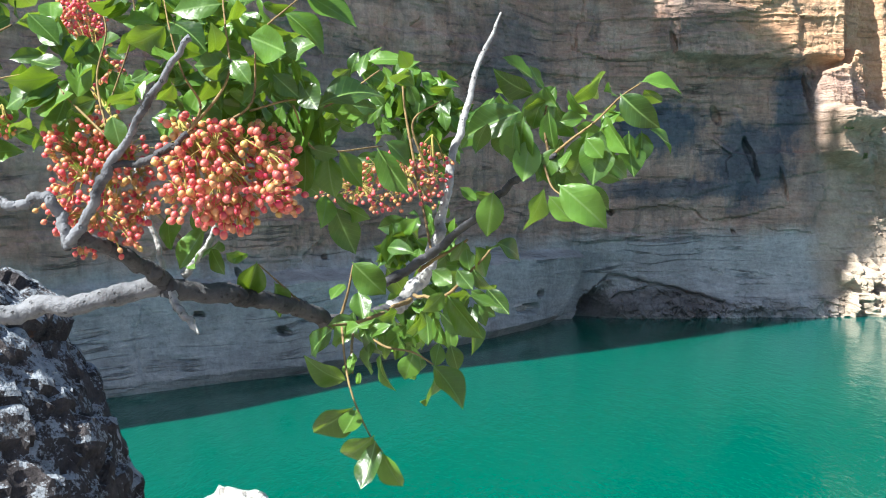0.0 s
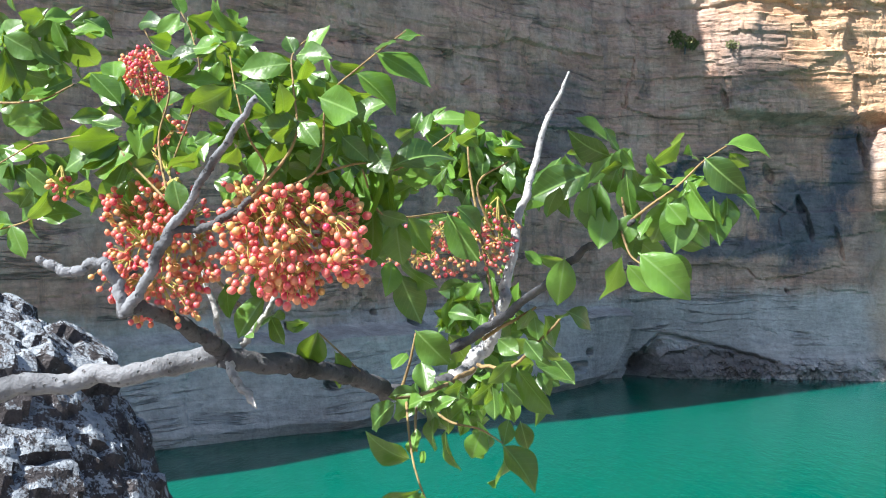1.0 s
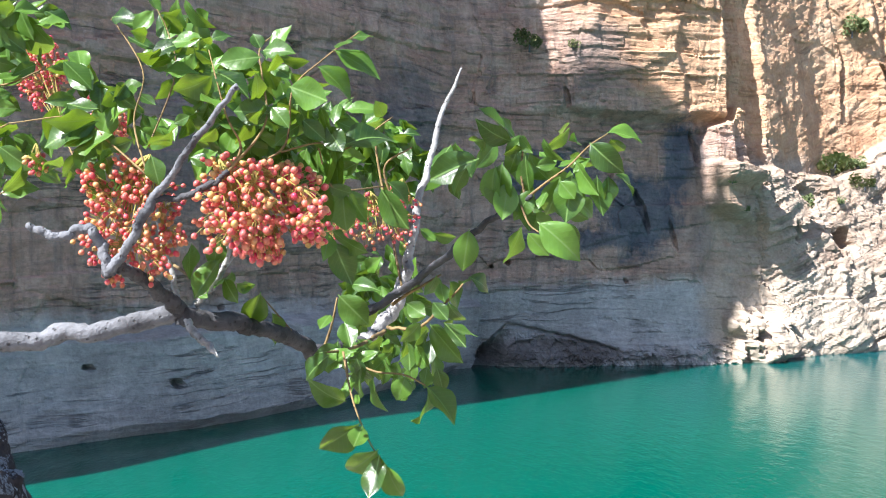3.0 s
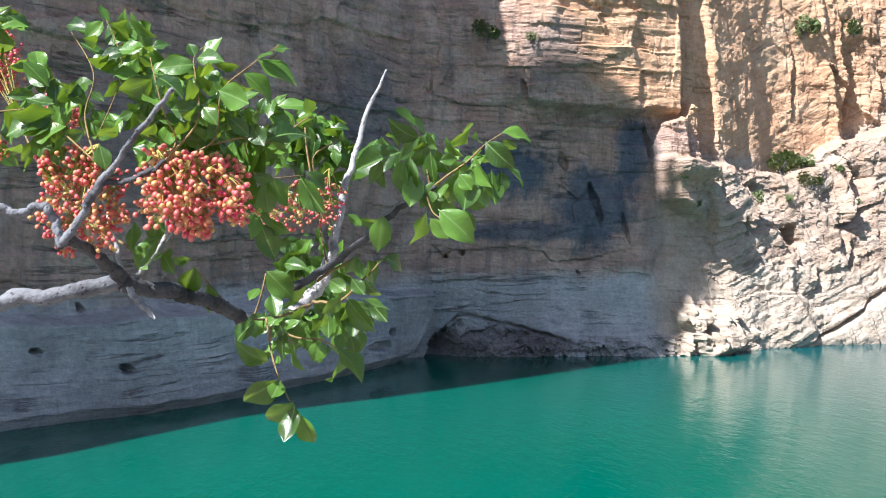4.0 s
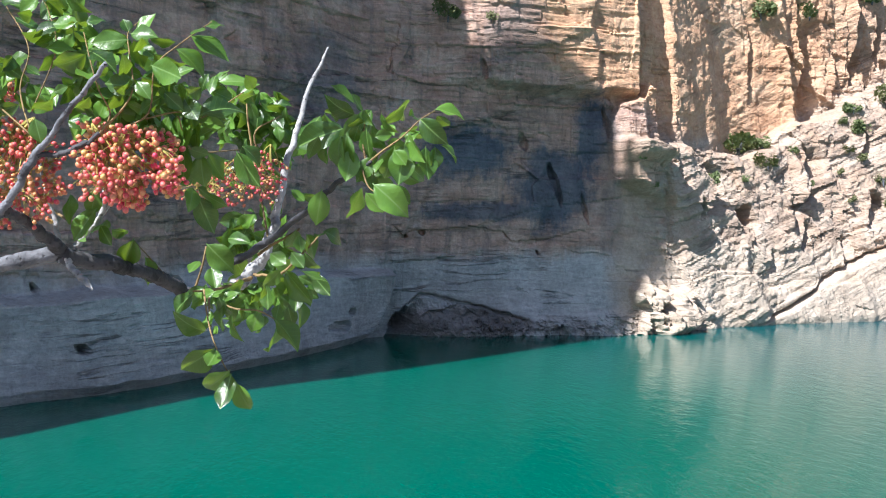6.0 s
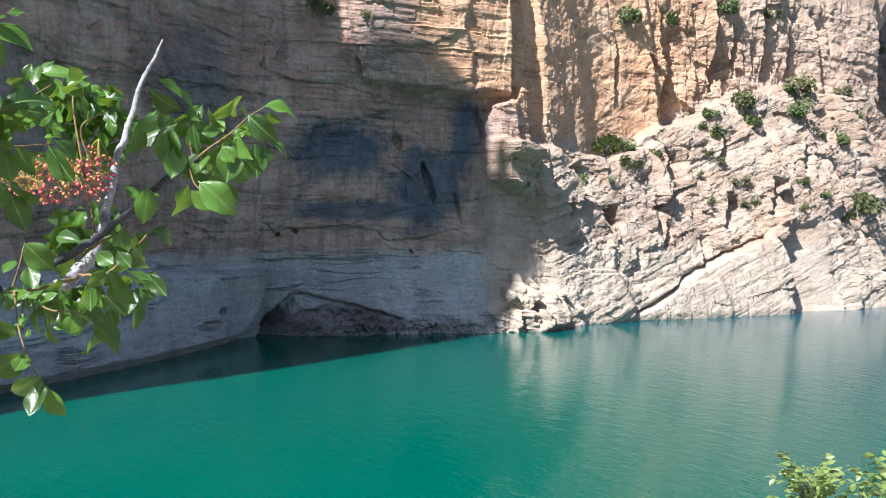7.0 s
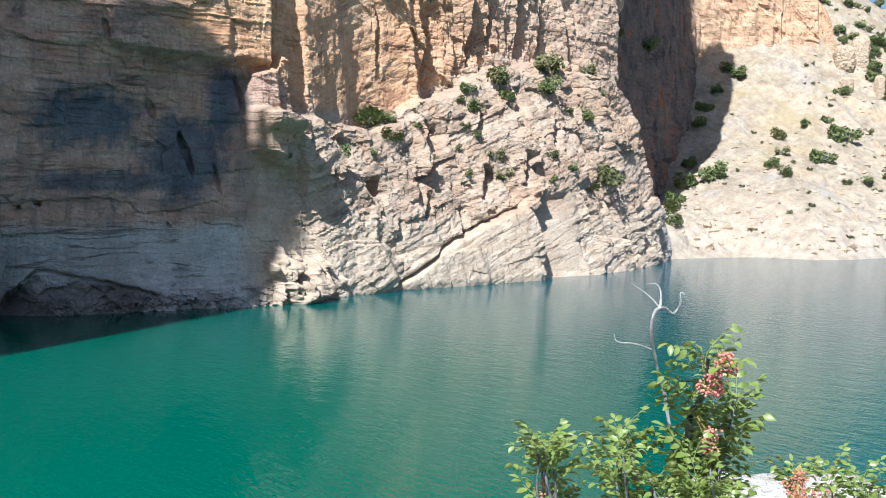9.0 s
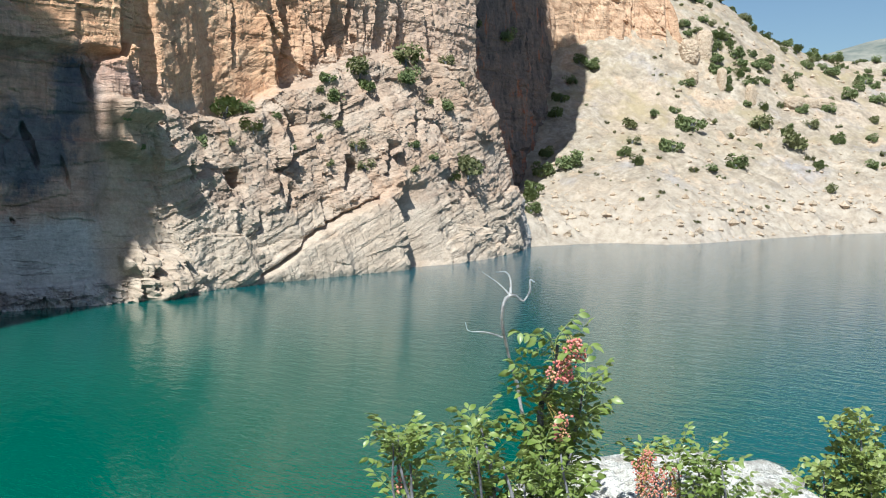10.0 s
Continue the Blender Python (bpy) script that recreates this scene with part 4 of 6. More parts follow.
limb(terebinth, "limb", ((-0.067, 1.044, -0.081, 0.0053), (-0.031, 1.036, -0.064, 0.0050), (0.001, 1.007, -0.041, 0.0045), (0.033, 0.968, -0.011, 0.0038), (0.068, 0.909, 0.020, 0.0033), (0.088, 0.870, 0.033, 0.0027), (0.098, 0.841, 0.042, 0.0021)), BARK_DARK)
limb(terebinth, "dead_twig", ((-0.226, 0.782, -0.062, 0.0035), (-0.207, 0.752, -0.078, 0.0032), (-0.197, 0.742, -0.087, 0.0026), (-0.191, 0.735, -0.0936, 0.0011)), BARK_DRY)
limb(terebinth, "dead_twig", ((-0.230, 0.785, -0.053, 0.0029), (-0.234, 0.785, -0.027, 0.0024), (-0.242, 0.784, 0.006, 0.0024), (-0.247, 0.783, 0.029, 0.0022), (-0.249, 0.783, 0.037, 0.0013)), BARK_DRY)
limb(terebinth, "dead_twig", ((-0.218, 0.796, -0.053, 0.0031), (-0.204, 0.796, -0.037, 0.0027), (-0.189, 0.792, -0.017, 0.0027), (-0.185, 0.787, 0.010, 0.0015)), BARK_DRY)
limb(terebinth, "dead_twig", ((-0.188, 0.792, -0.018, 0.0018), (-0.180, 0.792, -0.008, 0.0015), (-0.170, 0.793, -0.003, 0.0011)), BARK_DRY)
limb(terebinth, "twig", ((0.095, 0.850, 0.039, 0.0016), (0.111, 0.831, 0.053, 0.0014), (0.132, 0.822, 0.068, 0.0011), (0.152, 0.818, 0.087, 0.0009), (0.169, 0.813, 0.098, 0.0007)), BARK_GREEN)
limb(terebinth, "twig", ((0.095, 0.850, 0.039, 0.0016), (0.091, 0.850, 0.066, 0.0012), (0.094, 0.850, 0.089, 0.0009)), BARK_GREEN)
limb(terebinth, "twig", ((0.090, 0.850, 0.033, 0.0014), (0.094, 0.831, 0.014, 0.0011), (0.102, 0.821, 0.005, 0.0007)), BARK_GREEN)
limb(terebinth, "twig", ((-0.114, 0.972, -0.116, 0.0019), (-0.134, 0.921, -0.094, 0.0013), (-0.148, 0.880, -0.071, 0.0010), (-0.163, 0.839, -0.047, 0.0007)), BARK_GREEN)
limb(terebinth, "twig", ((-0.108, 0.973, -0.113, 0.0019), (-0.098, 0.963, -0.084, 0.0016), (-0.092, 0.963, -0.057, 0.0011)), BARK_GREEN)
limb(terebinth, "twig", ((-0.038, 1.046, -0.102, 0.0027), (-0.063, 0.945, -0.104, 0.0019), (-0.085, 0.893, -0.107, 0.0015), (-0.102, 0.863, -0.105, 0.0010)), BARK_GREEN)
limb(terebinth, "twig", ((-0.085, 0.893, -0.107, 0.0018), (-0.084, 0.844, -0.121, 0.0014), (-0.081, 0.814, -0.141, 0.0011)), BARK_GREEN)
limb(terebinth, "twig", ((-0.087, 0.796, -0.099, 0.0014), (-0.083, 0.775, -0.124, 0.0011), (-0.077, 0.759, -0.147, 0.0011), (-0.065, 0.753, -0.176, 0.0009), (-0.053, 0.752, -0.194, 0.0007)), BARK_GREEN)
limb(terebinth, "twig", ((-0.071, 0.904, -0.124, 0.0015), (-0.054, 0.865, -0.127, 0.0014), (-0.030, 0.826, -0.126, 0.0011), (-0.012, 0.807, -0.134, 0.0009)), BARK_GREEN)
limb(terebinth, "twig", ((-0.035, 1.046, -0.097, 0.0021), (-0.003, 0.998, -0.095, 0.0017), (0.024, 0.979, -0.071, 0.0014), (0.046, 0.969, -0.046, 0.0011)), BARK_GREEN)
limb(terebinth, "twig", ((-0.029, 1.046, -0.070, 0.0021), (0.001, 1.017, -0.051, 0.0017), (0.025, 0.998, -0.036, 0.0011)), BARK_GREEN)
limb(terebinth, "twig", ((-0.013, 1.077, -0.061, 0.0018), (-0.038, 1.093, 0.093, 0.0019), (-0.042, 1.093, 0.136, 0.0012)), BARK_GREEN)
limb(terebinth, "twig", ((-0.012, 1.095, 0.030, 0.0019), (-0.032, 1.084, 0.092, 0.0015), (0.002, 1.075, 0.117, 0.0009)), BARK_GREEN)
limb(terebinth, "twig", ((-0.221, 0.835, -0.032, 0.0020), (-0.367, 1.128, 0.044, 0.0020), (-0.495, 1.440, 0.163, 0.0018), (-0.559, 1.515, 0.296, 0.0010)), BARK_GREEN)
limb(terebinth, "twig", ((-0.167, 0.637, 0.052, 0.0014), (-0.158, 0.637, 0.070, 0.0011), (-0.166, 0.626, 0.090, 0.0009), (-0.173, 0.625, 0.118, 0.0007), (-0.179, 0.635, 0.141, 0.0005)), BARK_GREEN)
limb(terebinth, "twig", ((-0.167, 0.637, 0.052, 0.0014), (-0.140, 0.638, 0.087, 0.0011), (-0.142, 0.647, 0.124, 0.0009), (-0.144, 0.657, 0.146, 0.0007), (-0.132, 0.667, 0.161, 0.0006)), BARK_GREEN)
limb(terebinth, "twig", ((-0.167, 0.637, 0.052, 0.0014), (-0.128, 0.648, 0.070, 0.0011), (-0.119, 0.638, 0.112, 0.0009), (-0.097, 0.639, 0.134, 0.0007), (-0.069, 0.640, 0.155, 0.0005)), BARK_GREEN)
limb(terebinth, "twig", ((-0.130, 0.658, 0.068, 0.0011), (-0.102, 0.670, 0.076, 0.0009), (-0.082, 0.691, 0.073, 0.0008), (-0.042, 0.702, 0.100, 0.0006)), BARK_GREEN)
limb(terebinth, "twig", ((-0.232, 0.673, 0.053, 0.0011), (-0.265, 0.692, 0.082, 0.0010), (-0.292, 0.710, 0.104, 0.0008), (-0.350, 0.727, 0.102, 0.0006)), BARK_GREEN)
limb(terebinth, "twig", ((-0.232, 0.673, 0.053, 0.0011), (-0.245, 0.692, 0.097, 0.0010), (-0.237, 0.692, 0.135, 0.0008), (-0.259, 0.711, 0.175, 0.0006), (-0.265, 0.710, 0.182, 0.0004)), BARK_GREEN)
limb(terebinth, "twig", ((-0.231, 0.673, 0.075, 0.0009), (-0.208, 0.664, 0.129, 0.0007), (-0.215, 0.673, 0.165, 0.0006), (-0.222, 0.672, 0.180, 0.0004)), BARK_GREEN)
limb(terebinth, "twig", ((-0.350, 0.727, 0.102, 0.0008), (-0.385, 0.745, 0.090, 0.0006)), BARK_GREEN)
limb(terebinth, "twig", ((-0.442, 0.802, 0.147, 0.0014), (-0.373, 0.775, 0.141, 0.0011), (-0.337, 0.767, 0.152, 0.0009)), BARK_GREEN)
limb(terebinth, "twig", ((-0.428, 0.774, 0.036, 0.0011), (-0.369, 0.747, 0.045, 0.0008), (-0.360, 0.747, 0.051, 0.0006)), BARK_GREEN)
limb(terebinth, "twig", ((-0.102, 0.670, 0.072, 0.0009), (-0.091, 0.701, 0.043, 0.0010), (-0.047, 0.763, 0.048, 0.0008)), BARK_GREEN)
leaves(terebinth, (
    (-0.350, 0.746, 0.199, -0.355, 0.723, 0.195, -66, 0.012),
    (-0.351, 0.746, 0.197, -0.331, 0.759, 0.206, -26, 0.013),
    (-0.258, 0.711, 0.179, -0.233, 0.724, 0.180, -25, 0.014),
    (-0.264, 0.710, 0.183, -0.247, 0.689, 0.182, -29, 0.013),
    (-0.217, 0.673, 0.177, -0.207, 0.695, 0.168, 38, 0.013),
    (-0.220, 0.672, 0.178, -0.232, 0.684, 0.193, 68, 0.011),
    (-0.201, 0.673, 0.189, -0.190, 0.670, 0.159, 55, 0.016),
    (-0.181, 0.655, 0.152, -0.164, 0.659, 0.163, -38, 0.011),
    (-0.177, 0.635, 0.151, -0.196, 0.656, 0.146, -72, 0.014),
    (-0.184, 0.635, 0.150, -0.206, 0.655, 0.148, 36, 0.015),
    (-0.199, 0.654, 0.149, -0.224, 0.641, 0.146, 28, 0.014),
    (-0.215, 0.663, 0.145, -0.228, 0.641, 0.134, -79, 0.014),
))
leaves(terebinth, (
    (-0.205, 0.654, 0.142, -0.227, 0.665, 0.133, 39, 0.013),
    (-0.141, 0.637, 0.136, -0.174, 0.631, 0.132, 21, 0.017),
    (-0.143, 0.657, 0.146, -0.149, 0.660, 0.160, 6, 0.010),
    (-0.142, 0.657, 0.145, -0.122, 0.636, 0.145, -19, 0.014),
    (-0.138, 0.657, 0.147, -0.118, 0.662, 0.163, -48, 0.013),
    (-0.137, 0.647, 0.127, -0.128, 0.626, 0.135, 67, 0.012),
    (-0.177, 0.635, 0.125, -0.148, 0.615, 0.115, -49, 0.018),
    (-0.175, 0.625, 0.121, -0.208, 0.636, 0.101, -43, 0.020),
    (-0.169, 0.636, 0.118, -0.151, 0.659, 0.109, 25, 0.015),
    (-0.148, 0.637, 0.104, -0.137, 0.615, 0.111, 78, 0.013),
    (-0.216, 0.653, 0.129, -0.188, 0.659, 0.134, -41, 0.015),
    (-0.185, 0.630, 0.109, -0.169, 0.619, 0.090, -60, 0.014),
))
leaves(terebinth, (
    (-0.264, 0.691, 0.121, -0.237, 0.705, 0.109, -45, 0.017),
    (-0.308, 0.728, 0.153, -0.283, 0.726, 0.130, -37, 0.017),
    (-0.274, 0.701, 0.102, -0.311, 0.687, 0.091, -59, 0.021),
    (-0.274, 0.701, 0.099, -0.320, 0.695, 0.084, 41, 0.024),
    (-0.276, 0.701, 0.095, -0.298, 0.696, 0.074, 21, 0.016),
    (-0.295, 0.700, 0.076, -0.257, 0.690, 0.083, -50, 0.020),
    (-0.274, 0.701, 0.109, -0.302, 0.721, 0.112, 52, 0.017),
    (-0.346, 0.737, 0.115, -0.371, 0.732, 0.116, 0, 0.013),
    (-0.371, 0.736, 0.104, -0.351, 0.759, 0.096, 33, 0.016),
    (-0.362, 0.737, 0.085, -0.336, 0.734, 0.063, 15, 0.017),
    (-0.361, 0.737, 0.048, -0.334, 0.734, 0.061, 63, 0.015),
    (-0.377, 0.746, 0.044, -0.366, 0.743, 0.018, 0, 0.014),
))
leaves(terebinth, (
    (-0.308, 0.719, 0.074, -0.331, 0.740, 0.065, -89, 0.016),
    (-0.303, 0.720, 0.063, -0.303, 0.732, 0.046, -78, 0.011),
    (-0.297, 0.720, 0.063, -0.287, 0.717, 0.054, 49, 0.007),
    (-0.331, 0.718, 0.078, -0.322, 0.741, 0.066, 33, 0.014),
    (-0.268, 0.691, 0.071, -0.263, 0.714, 0.053, -78, 0.014),
    (-0.265, 0.692, 0.076, -0.245, 0.688, 0.082, 12, 0.012),
    (-0.261, 0.692, 0.074, -0.286, 0.713, 0.067, 41, 0.017),
    (-0.211, 0.664, 0.086, -0.236, 0.685, 0.069, -79, 0.018),
    (-0.229, 0.673, 0.069, -0.223, 0.670, 0.045, -17, 0.014),
    (-0.177, 0.656, 0.069, -0.207, 0.677, 0.050, 26, 0.021),
    (-0.177, 0.656, 0.067, -0.170, 0.653, 0.052, -12, 0.009),
    (-0.209, 0.654, 0.090, -0.195, 0.651, 0.095, -5, 0.008),
))
leaves(terebinth, (
    (-0.175, 0.636, 0.085, -0.189, 0.647, 0.070, -57, 0.012),
    (-0.138, 0.638, 0.097, -0.148, 0.615, 0.086, -78, 0.013),
    (-0.134, 0.628, 0.098, -0.122, 0.617, 0.083, -5, 0.012),
    (-0.131, 0.638, 0.103, -0.115, 0.661, 0.093, 47, 0.015),
    (-0.121, 0.618, 0.111, -0.089, 0.598, 0.096, 6, 0.021),
    (-0.121, 0.638, 0.125, -0.092, 0.662, 0.109, 56, 0.020),
    (-0.102, 0.639, 0.130, -0.070, 0.637, 0.108, -54, 0.019),
    (-0.089, 0.639, 0.142, -0.051, 0.638, 0.122, -55, 0.022),
    (-0.076, 0.640, 0.150, -0.057, 0.645, 0.157, -45, 0.010),
    (-0.086, 0.640, 0.146, -0.078, 0.618, 0.147, 103, 0.012),
    (-0.116, 0.649, 0.104, -0.111, 0.671, 0.086, -54, 0.015),
    (-0.114, 0.659, 0.093, -0.096, 0.656, 0.076, 8, 0.013),
))
leaves(terebinth, (
    (-0.133, 0.638, 0.094, -0.166, 0.640, 0.098, -7, 0.018),
    (-0.100, 0.659, 0.103, -0.090, 0.664, 0.077, 45, 0.014),
    (-0.096, 0.660, 0.088, -0.082, 0.657, 0.066, -2, 0.016),
    (-0.085, 0.681, 0.073, -0.041, 0.687, 0.098, -42, 0.026),
    (-0.081, 0.681, 0.073, -0.104, 0.684, 0.066, -7, 0.013),
    (-0.036, 1.062, 0.160, -0.079, 1.064, 0.165, 44, 0.022),
    (-0.032, 1.063, 0.152, -0.042, 1.040, 0.167, -5, 0.017),
    (-0.030, 1.063, 0.144, -0.057, 1.040, 0.144, -52, 0.018),
    (-0.091, 0.680, 0.077, -0.098, 0.693, 0.036, 36, 0.022),
    (-0.104, 0.680, 0.074, -0.104, 0.692, 0.039, 32, 0.019),
    (-0.088, 0.690, 0.077, -0.089, 0.703, 0.040, 39, 0.019),
    (-0.098, 0.690, 0.045, -0.098, 0.703, 0.010, 30, 0.018),
))
leaves(terebinth, (
    (-0.084, 0.711, 0.041, -0.083, 0.716, 0.004, 16, 0.019),
    (-0.096, 0.691, 0.042, -0.107, 0.712, 0.025, -51, 0.015),
    (-0.079, 0.741, 0.044, -0.067, 0.764, 0.016, -51, 0.019),
    (-0.051, 0.763, 0.047, -0.028, 0.760, 0.008, 41, 0.023),
    (-0.045, 0.763, 0.052, -0.020, 0.769, 0.033, -39, 0.016),
    (-0.115, 0.659, 0.089, -0.137, 0.654, 0.075, 23, 0.013),
    (-0.132, 0.668, 0.087, -0.125, 0.691, 0.063, -52, 0.017),
    (-0.149, 0.647, 0.092, -0.163, 0.659, 0.072, -62, 0.014),
    (-0.111, 0.679, 0.073, -0.120, 0.683, 0.051, 11, 0.012),
    (-0.072, 0.701, 0.063, -0.088, 0.705, 0.055, -6, 0.011),
    (-0.162, 0.829, -0.044, -0.177, 0.850, -0.079, -26, 0.022),
    (-0.155, 0.869, -0.065, -0.152, 0.892, -0.102, -66, 0.022),
))
leaves(terebinth, (
    (-0.091, 0.942, -0.053, -0.058, 0.941, -0.089, -6, 0.028),
    (-0.099, 0.942, -0.074, -0.111, 0.920, -0.085, 40, 0.014),
    (-0.085, 0.933, -0.081, -0.079, 0.912, -0.108, -7, 0.019),
    (-0.068, 1.108, -0.069, -0.047, 1.133, -0.104, -6, 0.025),
    (-0.063, 1.090, -0.115, -0.092, 1.114, -0.127, 59, 0.020),
    (-0.077, 0.864, -0.106, -0.115, 0.884, -0.122, 39, 0.023),
    (-0.100, 0.843, -0.106, -0.132, 0.863, -0.131, 45, 0.023),
    (-0.085, 0.804, -0.145, -0.118, 0.780, -0.134, -37, 0.021),
    (-0.081, 0.824, -0.124, -0.084, 0.812, -0.146, 40, 0.013),
    (-0.078, 0.814, -0.141, -0.071, 0.803, -0.149, 10, 0.008),
    (-0.068, 0.864, -0.113, -0.080, 0.876, -0.156, 50, 0.023),
    (-0.059, 0.845, -0.128, -0.056, 0.834, -0.165, 71, 0.019),
))
leaves(terebinth, (
    (-0.074, 0.864, -0.112, -0.066, 0.869, -0.142, 30, 0.016),
    (-0.064, 1.103, -0.131, -0.065, 1.098, -0.163, -2, 0.020),
    (-0.029, 0.826, -0.127, -0.038, 0.822, -0.151, 3, 0.018),
    (-0.024, 0.827, -0.131, -0.021, 0.839, -0.157, -66, 0.015),
    (-0.013, 0.797, -0.133, 0.018, 0.777, -0.161, -41, 0.023),
    (-0.011, 0.797, -0.137, -0.005, 0.820, -0.181, -52, 0.025),
    (0.003, 0.848, -0.123, 0.010, 0.845, -0.149, -1, 0.014),
    (0.002, 0.897, -0.084, 0.031, 0.877, -0.125, 36, 0.027),
    (-0.013, 0.907, -0.105, -0.003, 0.886, -0.131, 43, 0.017),
    (-0.020, 0.927, -0.103, -0.015, 0.931, -0.136, 29, 0.017),
    (-0.006, 0.848, -0.121, -0.013, 0.835, -0.143, -16, 0.013),
    (0.020, 0.928, -0.086, 0.055, 0.935, -0.108, -71, 0.021),
))
leaves(terebinth, (
    (0.031, 0.968, -0.042, 0.047, 0.992, -0.077, -46, 0.022),
    (0.052, 0.969, -0.039, 0.090, 0.984, -0.053, -50, 0.021),
    (0.022, 0.978, -0.044, 0.025, 0.974, -0.068, 2, 0.015),
    (0.012, 0.968, -0.065, 0.028, 0.965, -0.087, -1, 0.016),
    (0.003, 1.126, -0.058, -0.020, 1.149, -0.079, -5, 0.019),
    (-0.014, 1.017, -0.068, 0.008, 1.014, -0.085, -3, 0.019),
    (0.020, 0.998, -0.036, 0.012, 1.020, -0.069, -30, 0.020),
    (-0.001, 0.977, -0.087, -0.021, 0.973, -0.114, -27, 0.017),
    (0.046, 0.969, -0.047, 0.053, 0.991, -0.037, -64, 0.013),
    (0.029, 0.969, -0.065, 0.042, 0.974, -0.098, 54, 0.018),
    (0.152, 0.817, 0.090, 0.176, 0.797, 0.058, 15, 0.023),
    (0.168, 0.813, 0.099, 0.208, 0.811, 0.097, -59, 0.020),
))
leaves(terebinth, (
    (0.171, 0.813, 0.093, 0.190, 0.827, 0.080, 51, 0.013),
    (0.141, 0.822, 0.079, 0.167, 0.846, 0.068, 77, 0.018),
    (0.176, 0.819, 0.060, 0.204, 0.825, 0.044, -53, 0.016),
    (0.139, 0.822, 0.073, 0.153, 0.801, 0.037, 68, 0.022),
    (0.160, 0.823, 0.059, 0.158, 0.812, 0.016, -29, 0.022),
    (0.171, 0.824, 0.059, 0.170, 0.812, 0.029, -22, 0.016),
    (0.137, 0.827, 0.062, 0.129, 0.831, 0.012, 10, 0.027),
    (0.126, 0.832, 0.059, 0.114, 0.836, 0.016, 9, 0.024),
    (0.096, 0.801, 0.015, 0.136, 0.781, -0.020, -6, 0.028),
    (0.117, 0.822, 0.014, 0.142, 0.819, -0.011, 7, 0.020),
    (0.090, 0.821, 0.006, 0.110, 0.818, -0.019, 30, 0.016),
    (0.089, 0.840, 0.014, 0.077, 0.844, -0.029, -50, 0.023),
))
leaves(terebinth, (
    (0.097, 1.171, 0.111, 0.023, 1.163, 0.086, 11, 0.039),
    (0.066, 0.848, 0.072, 0.053, 0.860, 0.027, 50, 0.024),
    (0.073, 0.849, 0.076, 0.062, 0.853, 0.022, 32, 0.027),
    (0.079, 0.849, 0.058, 0.071, 0.853, 0.017, 6, 0.022),
    (0.083, 0.849, 0.096, 0.044, 0.835, 0.105, -53, 0.021),
    (0.094, 0.850, 0.089, 0.071, 0.845, 0.085, -50, 0.012),
    (0.091, 0.849, 0.102, 0.100, 0.838, 0.082, 52, 0.012),
    (0.111, 0.830, 0.087, 0.143, 0.844, 0.107, 52, 0.020),
    (0.110, 0.830, 0.097, 0.118, 0.827, 0.067, 74, 0.016),
    (0.094, 0.840, 0.080, 0.098, 0.852, 0.045, 55, 0.019),
    (0.088, 0.909, 0.116, 0.060, 0.903, 0.139, 47, 0.018),
    (0.110, 0.821, 0.044, 0.098, 0.809, 0.029, 66, 0.011),
))
leaves(terebinth, (
    (0.044, 0.897, 0.076, 0.028, 0.919, 0.053, -42, 0.018),
    (0.049, 0.929, 0.013, 0.041, 0.933, -0.034, 11, 0.024),
    (0.087, 0.849, 0.085, 0.078, 0.853, 0.062, 5, 0.014),
    (0.102, 0.830, 0.069, 0.124, 0.827, 0.073, 3, 0.012),
    (0.136, 0.822, 0.061, 0.150, 0.818, 0.081, -48, 0.012),
    (0.086, 0.850, 0.040, 0.099, 0.847, 0.014, -32, 0.015),
    (0.123, 0.822, 0.054, 0.137, 0.818, 0.036, 10, 0.016),
    (-0.074, 0.749, -0.156, -0.111, 0.769, -0.184, -33, 0.026),
    (-0.072, 0.749, -0.158, -0.082, 0.726, -0.177, 17, 0.016),
    (-0.059, 0.748, -0.179, -0.089, 0.768, -0.211, -17, 0.024),
    (-0.058, 0.747, -0.183, -0.067, 0.734, -0.220, 41, 0.020),
    (-0.053, 0.747, -0.192, -0.041, 0.749, -0.228, 25, 0.019),
))
leaves(terebinth, (
    (-0.191, 0.772, -0.012, -0.217, 0.775, -0.046, 26, 0.021),
    (-0.189, 0.777, -0.029, -0.178, 0.766, -0.051, 19, 0.014),
    (-0.191, 0.771, 0.008, -0.199, 0.775, -0.022, -4, 0.016),
    (-0.210, 0.735, 0.002, -0.220, 0.757, -0.028, -81, 0.020),
    (-0.180, 0.788, -0.034, -0.165, 0.810, -0.040, 45, 0.014),
    (-0.182, 0.777, -0.023, -0.198, 0.799, -0.044, -65, 0.017),
    (-0.204, 0.786, -0.047, -0.214, 0.808, -0.031, -30, 0.014),
    (-0.176, 0.798, -0.044, -0.169, 0.802, -0.031, 27, 0.008),
    (-0.161, 0.647, 0.060, -0.177, 0.668, 0.054, -66, 0.014),
    (-0.134, 0.678, 0.062, -0.120, 0.683, 0.055, -1, 0.009),
    (-0.199, 0.665, 0.066, -0.181, 0.654, 0.061, -40, 0.011),
    (-0.106, 0.720, 0.021, -0.091, 0.725, 0.009, -4, 0.012),
))
limb(terebinth, "trunk", ((-2.3, 1.3, -1.9, 0.10), (-2.25, 1.2, -1.0, 0.085), (-2.1, 1.0, -0.3, 0.07), (-2.25, 1.2, 0.6, 0.05), (-2.4, 1.5, 1.4, 0.03)), BARK)
